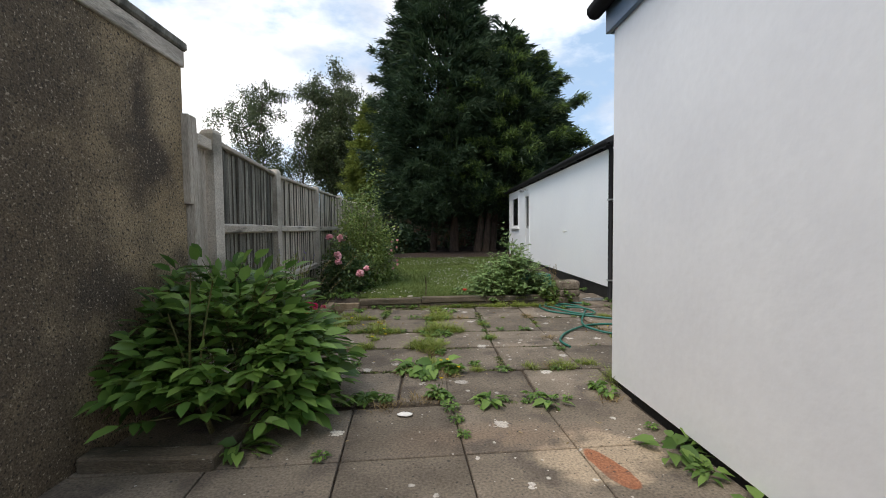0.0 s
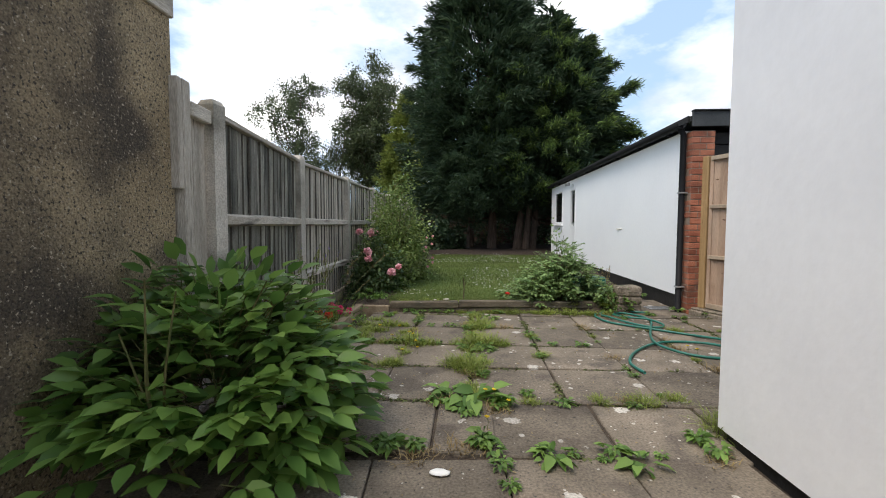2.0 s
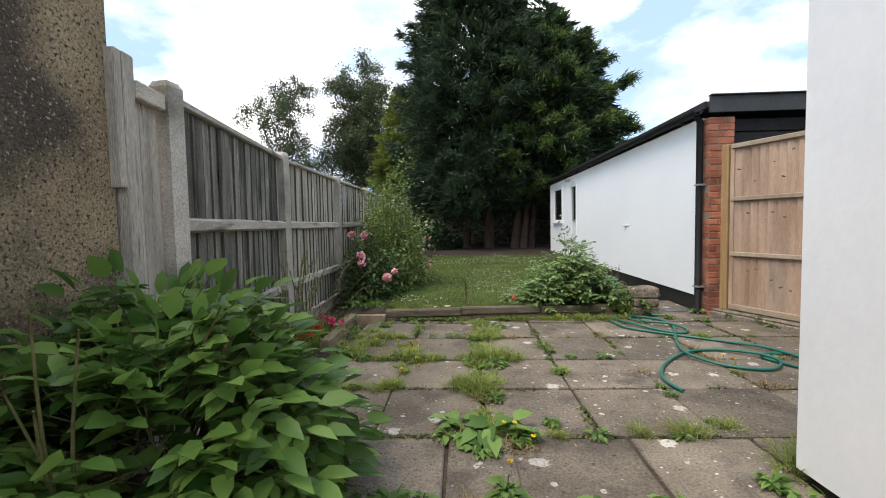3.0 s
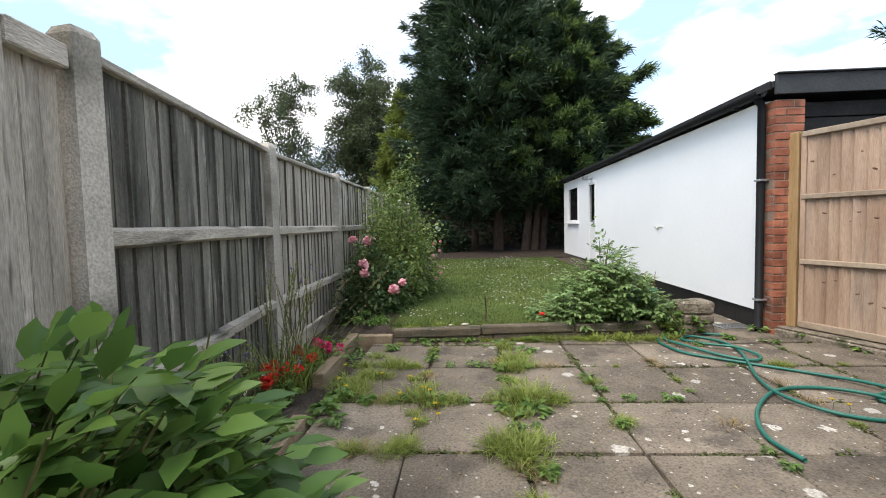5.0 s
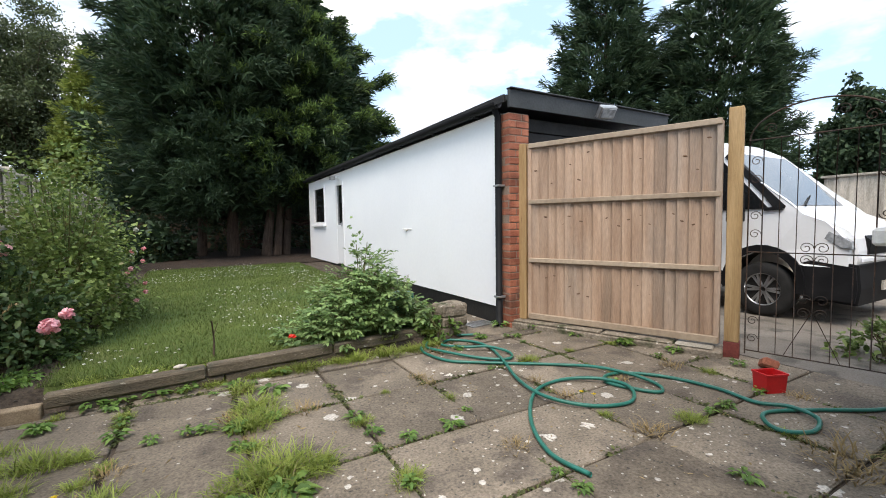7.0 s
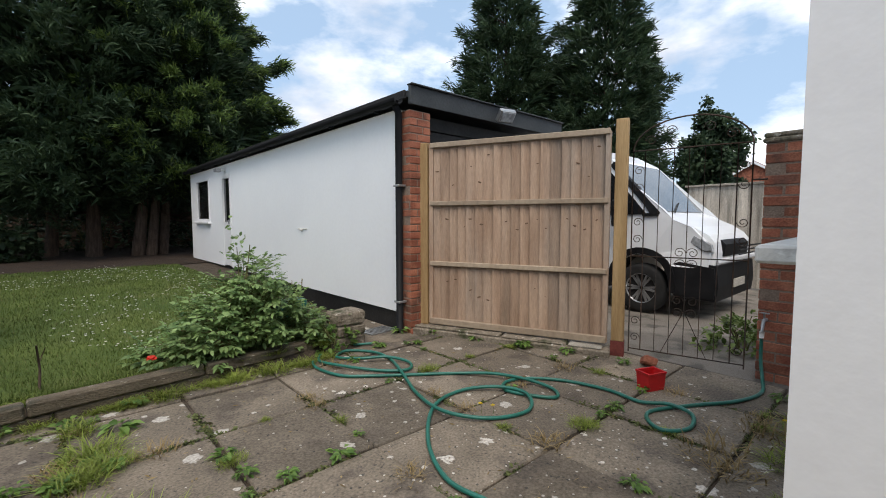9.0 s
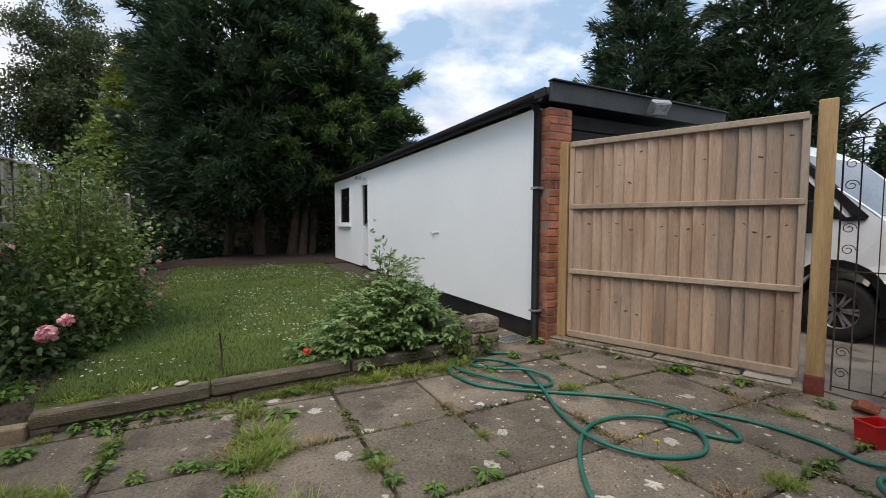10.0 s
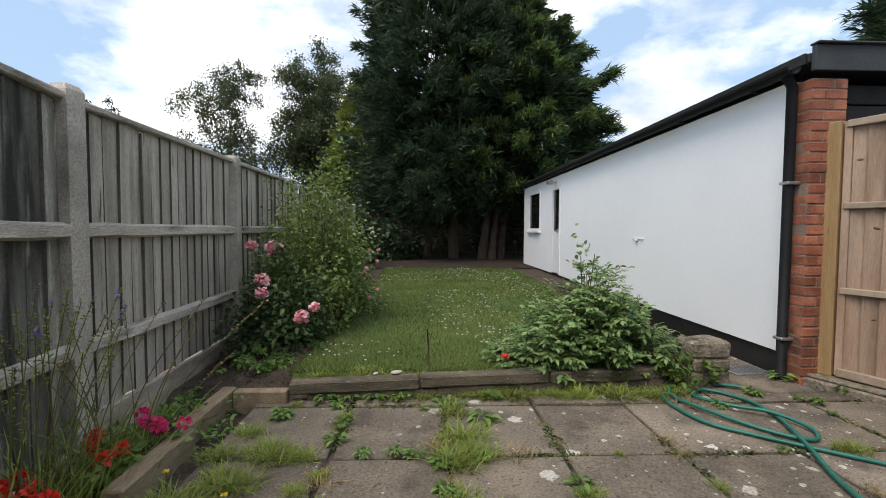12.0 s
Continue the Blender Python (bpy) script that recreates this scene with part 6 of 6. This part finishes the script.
GT = "tuft of green grass growing in a paving joint"
for x, y, s in ((1.10, 6.17, 1.35), (1.16, 6.05, 1.0), (1.33, 6.75, 1.1), (1.22, 6.72, 1.2), (1.17, 6.5, 0.9), (0.57, 6.74, 1.25), (0.70, 6.68, 1.0), (0.13, 7.19, 1.15), (0.22, 7.15, 0.8), (1.26, 7.56, 1.1), (1.2, 7.3, 1.0), (1.2, 7.05, 0.9),
                (1.22, 7.9, 1.1), (0.62, 6.42, 0.7), (0.4, 6.72, 0.7), (1.45, 6.72, 0.7), (2.42, 5.57, 0.8), (2.2, 5.5, 0.7), (1.95, 5.5, 0.6), (1.16, 5.7, 0.7), (0.58, 6.15, 0.6), (2.6, 8.1, 1.2), (2.35, 8.12, 1.4), (2.1, 8.13, 1.2), (0.5, 7.1, 0.6), (0.05, 7.4, 1.0), (0.1, 7.65, 1.0), (0.02, 7.0, 1.1), (0.3, 7.4, 0.9), (0.45, 7.38, 0.8), (0.6, 6.95, 0.9), (0.8, 6.72, 0.9), (0.12, 6.85, 1.0), (0.25, 6.7, 0.8), (1.05, 6.72, 1.0), (1.3, 7.38, 0.8), (1.2, 5.55, 0.7), (1.05, 6.12, 1.0), (1.25, 6.2, 0.9), (0.5, 6.1, 0.6), (0.3, 6.1, 0.7)):
    plant("grass_tuft", tufts[R.randint(4)], x, y, s, label=GT)
BW = "low broad-leaved weed growing in a paving joint"
for x, y, s, k in ((1.19, 5.46, 1.7, 2), (1.05, 5.5, 1.3, 2), (1.35, 5.42, 1.2, 4), (0.77, 4.88, 1.3, 4), (0.66, 4.88, 1.0, 0), (0.9, 4.87, 0.8, 1), (1.22, 4.95, 1.3, 4), (1.3, 4.75, 1.0, 1), (1.33, 4.6, 0.8, 1), (1.36, 4.42, 0.7, 1), (1.84, 4.90, 1.1, 0), (2.32, 4.93, 1.2, 0), (2.30, 5.05, 1.0, 4),
                   (1.5, 4.87, 0.9, 1), (1.65, 4.87, 0.7, 3), (2.05, 4.88, 0.7, 3), (0.45, 4.9, 1.0, 0), (0.36, 4.7, 0.9, 0), (0.24, 4.3, 1.3, 2), (0.66, 4.22, 0.7, 0), (2.36, 4.2, 1.4, 2), (2.38, 4.0, 1.2, 0), (2.37, 4.45, 0.8, 3), (2.38, 3.7, 1.2, 2),
                   (0.4, 8.09, 1.3, 0), (0.55, 8.1, 1.2, 1), (0.72, 8.1, 1.2, 0), (0.9, 8.11, 1.1, 1), (1.5, 8.12, 1.0, 0), (0.05, 6.75, 1.4, 4), (0.02, 6.55, 1.5, 4), (0.12, 6.4, 1.2, 0), (0.2, 7.85, 1.1, 4), (0.9, 7.4, 1.0, 3), (1.0, 7.38, 1.1, 3), (0.75, 7.4, 0.8, 1),
                   (3.75, 8.42, 1.3, 0), (3.98, 8.12, 1.2, 1), (4.12, 7.7, 1.1, 0), (4.25, 7.25, 1.3, 4), (4.4, 6.9, 1.1, 0), (3.3, 8.12, 1.0, 4), (3.6, 7.95, 1.0, 3), (4.5, 6.45, 1.0, 1)):
    plant("broadleaf_weed", rosettes[k], x, y, s, label=BW)
for k in range(70):
    if k % 2:
        xs = (0.58, 1.17, 1.745, 2.335, 2.97, 3.57, 4.17)[R.randint(7)]
        x, y = xs + R.normal() * 0.012, R.uniform(5.6, 8.0)
    else:
        y = (5.46, 6.10, 6.71, 7.375, 8.0)[R.randint(5)] + R.normal() * 0.012
        x = R.uniform(0.1, 4.4) if y > 5.5 else R.uniform(0.3, 4.6)
    r = R.rand()
    if r < 0.45:
        plant("broadleaf_weed", rosettes[(0, 1, 3)[R.randint(3)]], x, y, R.uniform(0.5, 1.0), label=BW)
    elif r < 0.75:
        plant("grass_tuft", tufts[R.randint(4)], x, y, R.uniform(0.35, 0.6), label=GT)
    else:
        plant("dry_grass", dry[R.randint(2)], x, y, R.uniform(0.6, 1.1), label="small tuft of dry brown grass in a joint", cat="weed")
for x, y, s in ((3.55, 5.55, 1.6), (3.4, 5.45, 1.4), (3.9, 5.3, 1.7), (3.0, 6.15, 1.2), (4.2, 5.2, 1.5), (2.75, 7.95, 1.2), (1.3, 5.35, 1.0), (0.9, 4.8, 1.0)):
    plant("dry_grass", dry[R.randint(2)], x, y, s, label="tuft of dry straw-coloured grass on the paving")
# a ragged band of mixed weeds along the two most overgrown joints
for k in range(64):
    if k % 2:
        x, y = 1.19 + R.normal() * 0.07, R.uniform(5.3, 8.05)
    else:
        x, y = R.uniform(0.2, 2.35), (4.88, 5.48, 6.72)[k % 3] + R.normal() * 0.035
    if R.rand() < 0.7:
        plant("broadleaf_weed", rosettes[R.randint(5)], x, y, R.uniform(0.45, 1.0), label=BW)
    else:
        plant("dry_grass", dry[R.randint(2)], x, y, R.uniform(0.6, 1.0), label="small tuft of dry brown grass in a joint")
# grass along the foot of the house
for k in range(10):
    plant("grass_tuft", tufts[R.randint(4)], 2.5 + 2.3 * R.rand(), 5.17 + 0.06 * R.rand(), R.uniform(0.6, 1.2), label="tuft of grass at the foot of the house wall")


def dandelion(x, y, h):
    t = thing("dandelion", "yellow dandelion flower on a thin stalk", "flower", "dandelions on the patio", m=pose(x, y, 0))
    tubes_mesh("stalk", [([(0, 0, 0), (0.008, 0, h * 0.6), (0.0, 0.005, h)], 0.0018, 0.0015, 4)], "twig", t)
    n = 22
    a = R.rand(n) * 2 * np.pi
    D = np.stack([np.cos(a), np.sin(a), 0.25 + 0.5 * R.rand(n)], 1)
    v, f = diamonds(np.tile([0, 0.005, h], (n, 1)), D, np.full(n, 0.017), np.full(n, 0.004))
    np_mesh("petals", v, f, "yellow_petal", t)


for x, y, h in ((0.05, 6.75, 0.14), (0.10, 6.72, 0.1), (0.0, 7.05, 0.13), (0.52, 6.72, 0.16), (0.62, 6.62, 0.13), (0.66, 6.6, 0.12), (0.70, 6.45, 0.1), (0.72, 6.4, 0.06), (0.6, 6.35, 0.05), (0.48, 6.55, 0.12), (1.25, 5.4, 0.1), (1.3, 5.35, 0.12), (1.38, 5.3, 0.08), (1.25, 5.1, 0.07), (3.0, 6.6, 0.06), (3.05, 6.55, 0.05), (0.3, 6.9, 0.12), (4.05, 5.35, 0.06)):
    dandelion(x, y, h)

# ---- lawn grass and daisies ----
n = 60000
gy = 8.33 + 7.6 * R.rand(n) ** 1.7
gx = LAWN_X0 - 0.04 + (3.25 - LAWN_X0) * R.rand(n)
gz_ = np.array([ground_height(a, b) + 0.01 for a, b in zip(gx, gy)])
a = R.rand(n) * 2 * np.pi
D = np.stack([np.cos(a) * 0.5, np.sin(a) * 0.5, np.ones(n)], 1)
L_ = (0.014 + 0.022 * R.rand(n)) * (1 + 0.05 * (gy - 8.3))
S_ = np.stack([-np.sin(a), np.cos(a), 0 * a], 1) * (0.0022 + 0.0004 * (gy - 8.3))[:, None]
P = np.stack([gx, gy, gz_], 1)
V = np.stack([P - S_, P + S_, P + D * L_[:, None]], 1).reshape(-1, 3)
M["lawn_blade"] = leafy("lawn_blade", (0.054, 0.086, 0.016), (0.13, 0.172, 0.038), 0.7, 0.25, yellow=(0.2, 0.18, 0.08))
tagged(np_mesh("lawn_grass", V, np.arange(3 * n).reshape(n, 3), "lawn_blade"), "short mown grass of the lawn", "grass", kind="stuff")
n = 1300
gy = 8.5 + 7.6 * R.rand(n)
gx = LAWN_X0 + 2.9 * R.rand(n)
keep = np.array([noise.noise((x * 0.9, y * 0.6, 4.0)) for x, y in zip(gx, gy)]) > -0.05
gx, gy = gx[keep], gy[keep]
m = len(gx)
P = np.stack([gx, gy, np.array([ground_height(a, b) + 0.045 for a, b in zip(gx, gy)])], 1)
P5 = np.repeat(P, 5, 0)
a = np.tile(np.arange(5) * 2 * np.pi / 5, m)
v, f = diamonds(P5, np.stack([np.cos(a), np.sin(a), 0.2 + 0 * a], 1), np.full(5 * m, 0.011), np.full(5 * m, 0.006))
tagged(np_mesh("clover_flowers", v, f, "white_petal"), "small white clover flowers scattered over the lawn", "flowers", kind="stuff")

# ---- moss and seedlings in the joints ----
n = 5200
along = R.rand(n)
horiz = R.rand(n) < 0.5
gx = np.where(horiz, -0.02 + 4.6 * along, np.array([0.58, 1.17, 1.745, 2.335, 2.97, 3.57, 4.17])[R.randint(0, 7, n)] + 0.014 * R.normal(size=n))
gy = np.where(horiz, np.array([4.855, 5.465, 6.105, 6.705, 7.375, 8.005, 8.15])[R.randint(0, 7, n)] + 0.014 * R.normal(size=n), 5.47 + 2.7 * along)
keep = np.array([noise.noise((x * 2.2, y * 2.2, 9.0)) for x, y in zip(gx, gy)]) > 0.06
keep &= ~((gy < 5.2) & (gx > 2.42))
gx, gy = gx[keep], gy[keep]
m = len(gx) * 4
P = np.repeat(np.stack([gx, gy, np.full(len(gx), -0.006)], 1), 4, 0) + R.normal(size=(m, 3)) * np.array([[0.012, 0.012, 0.002]])
a = R.rand(m) * 2 * np.pi
v, f = leaf_arrays(P, np.stack([np.cos(a), np.sin(a), 0.25 + 0.9 * R.rand(m)], 1), 0.012 + 0.022 * R.rand(m), 0.004 + 0.006 * R.rand(m), 0.3, 0.2)
M["moss"] = leafy("joint_moss", (0.05, 0.06, 0.022), (0.13, 0.15, 0.05), 0.8, 0.2, yellow=(0.24, 0.18, 0.09))
tagged(np_mesh("joint_moss", v, f, "moss"), "moss and small seedlings filling the paving joints", "moss", kind="stuff")

n = 700
gx, gy = 0.05 + 4.4 * R.rand(n), 4.3 + 3.8 * R.rand(n)
keep = ~((gy < 5.25) & (gx > 2.3))
gx, gy = gx[keep], gy[keep]
m = len(gx)
a = R.rand(m) * 2 * np.pi
v, f = diamonds(np.stack([gx, gy, np.full(m, 0.009)], 1), np.stack([np.cos(a), np.sin(a), 0.05 * R.rand(m)], 1), 0.012 + 0.035 * R.rand(m) ** 2, 0.0015 + 0.004 * R.rand(m), 0.0)
tagged(np_mesh("dry_debris", v, f, "dry_leaf"), "scattered dry leaf bits and straw on the patio", "debris", kind="stuff")
for k in range(16):
    plant("grass_tuft", tufts[R.randint(4)], 0.3 + 2.6 * R.rand(), 8.125 + 0.02 * R.rand(), R.uniform(0.5, 1.0), label="tuft of grass at the foot of the stone edging")
for k in range(14):
    plant("grass_tuft", tufts[R.randint(4)], 0.3 + 2.6 * R.rand(), 8.29 + 0.03 * R.rand(), R.uniform(0.4, 0.7), z=0.09, label="tuft of longer grass along the lawn edge")
for k in range(9):
    plant("broadleaf_weed", rosettes[R.randint(5)], 3.35 + 0.4 * R.rand(), 9.3 + 2.5 * R.rand(), R.uniform(0.8, 1.6), z=0.02, label="leafy weed beside the white garage wall")


# ---- paving, slab by slab ----
pave = tagged(part("pavement", boxes((-0.43, 2.5, -3.0, 5.4, -0.2, -0.018), (0.0, 4.85, 5.4, 8.16, -0.2, -0.018), (2.5, 4.85, 5.1, 5.4, -0.2, -0.018), (2.95, 3.84, 8.16, 9.3, -0.2, -0.03), (3.84, 4.9, 8.16, 8.32, -0.2, -0.03)), "soil"),
              "weathered grey concrete slab patio with weeds in the joints", "patio", kind="structure")
near = [-0.48, 0.155, 0.755, 1.355, 1.91, 2.47]
mid = [-0.32, 0.36, 0.97, 1.29, 1.88, 2.47, 3.07, 3.67, 4.27, 4.84]
farx = [-0.02, 0.58, 1.17, 1.745, 2.335, 2.97, 3.57, 4.17, 4.80]
rows = [(-3.0, -2.4, near), (-2.4, -1.8, near), (-1.8, -1.2, near), (-1.2, -0.6, near), (-0.6, 0.0, near), (0.0, 0.5, near), (0.5, 1.12, near), (1.12, 1.74, near), (1.74, 2.36, near), (2.36, 2.98, near), (2.98, 3.60, near), (3.60, 4.22, near), (4.22, 4.81, near)]
rows += [(4.86, 5.46, mid), (5.47, 6.10, farx), (6.11, 6.70, farx), (6.71, 7.37, farx), (7.38, 8.0, farx), (8.01, 8.155, farx)]
slab_rng = random.Random(11)
slab_meshes = {}
for y0, y1, xs in rows:
    for xa, xb in zip(xs[:-1], xs[1:]):
        if y0 == 4.86 and xa > 2.3:
            ya = 5.13
        else:
            ya = y0
        far_part = y0 > 4.8
        jitter = slab_rng.uniform(-0.018, 0.018) if far_part else 0.0
        g = slab_rng.uniform(0.004, 0.010) if far_part else 0.004
        key = (round(xb - xa - 2 * g, 2), round(y1 - ya - 2 * g, 2), slab_rng.randrange(3) if far_part else 3)
        if key not in slab_meshes:
            bm = boxes((-key[0] / 2, key[0] / 2, -key[1] / 2, key[1] / 2, -0.05, 0.0))
            bmesh.ops.bevel(bm, geom=[e for e in bm.edges if all(v.co.z > -0.01 for v in e.verts)] + [e for e in bm.edges if abs(e.verts[0].co.z - e.verts[1].co.z) > 0.01], offset=0.007 if far_part else 0.004, segments=1, affect="EDGES")
            if far_part:
                c = key[2]
                for v in bm.verts:
                    v.co.x += 0.006 * noise.noise((v.co.y * 6, c * 3.1, v.co.x))
                    v.co.y += 0.006 * noise.noise((v.co.x * 6, c * 5.7, 2 + v.co.y))
            me = bpy.data.meshes.new("slab")
            bm.to_mesh(me)
            bm.free()
            me.materials.append(M["slab"])
            slab_meshes[key] = me
        s = new("slab", slab_meshes[key])
        s.parent = pave
        s.location = ((xa + xb) / 2 + jitter * 0.5, (ya + y1) / 2, slab_rng.uniform(-0.005, 0.005) if far_part else 0.0)
        if not far_part:
            s.matrix_basis = pose(1.344, 4.246, 0, 0, 0, 4.3) @ pose(-1.344, -4.23, 0) @ pose((xa + xb) / 2, (ya + y1) / 2, 0)
            continue
        s.rotation_euler = (slab_rng.uniform(-0.007, 0.007) if far_part else 0, slab_rng.uniform(-0.007, 0.007) if far_part else 0, slab_rng.uniform(-0.008, 0.008) if far_part else 0)
for x0, x1, y0, y1 in ((2.98, 3.82, 8.17, 8.75), (2.98, 3.82, 8.76, 9.28)):
    s = part("slab", boxes((x0, x1, y0, y1, -0.03, -0.004), bevel=0.005), "slab", pave)
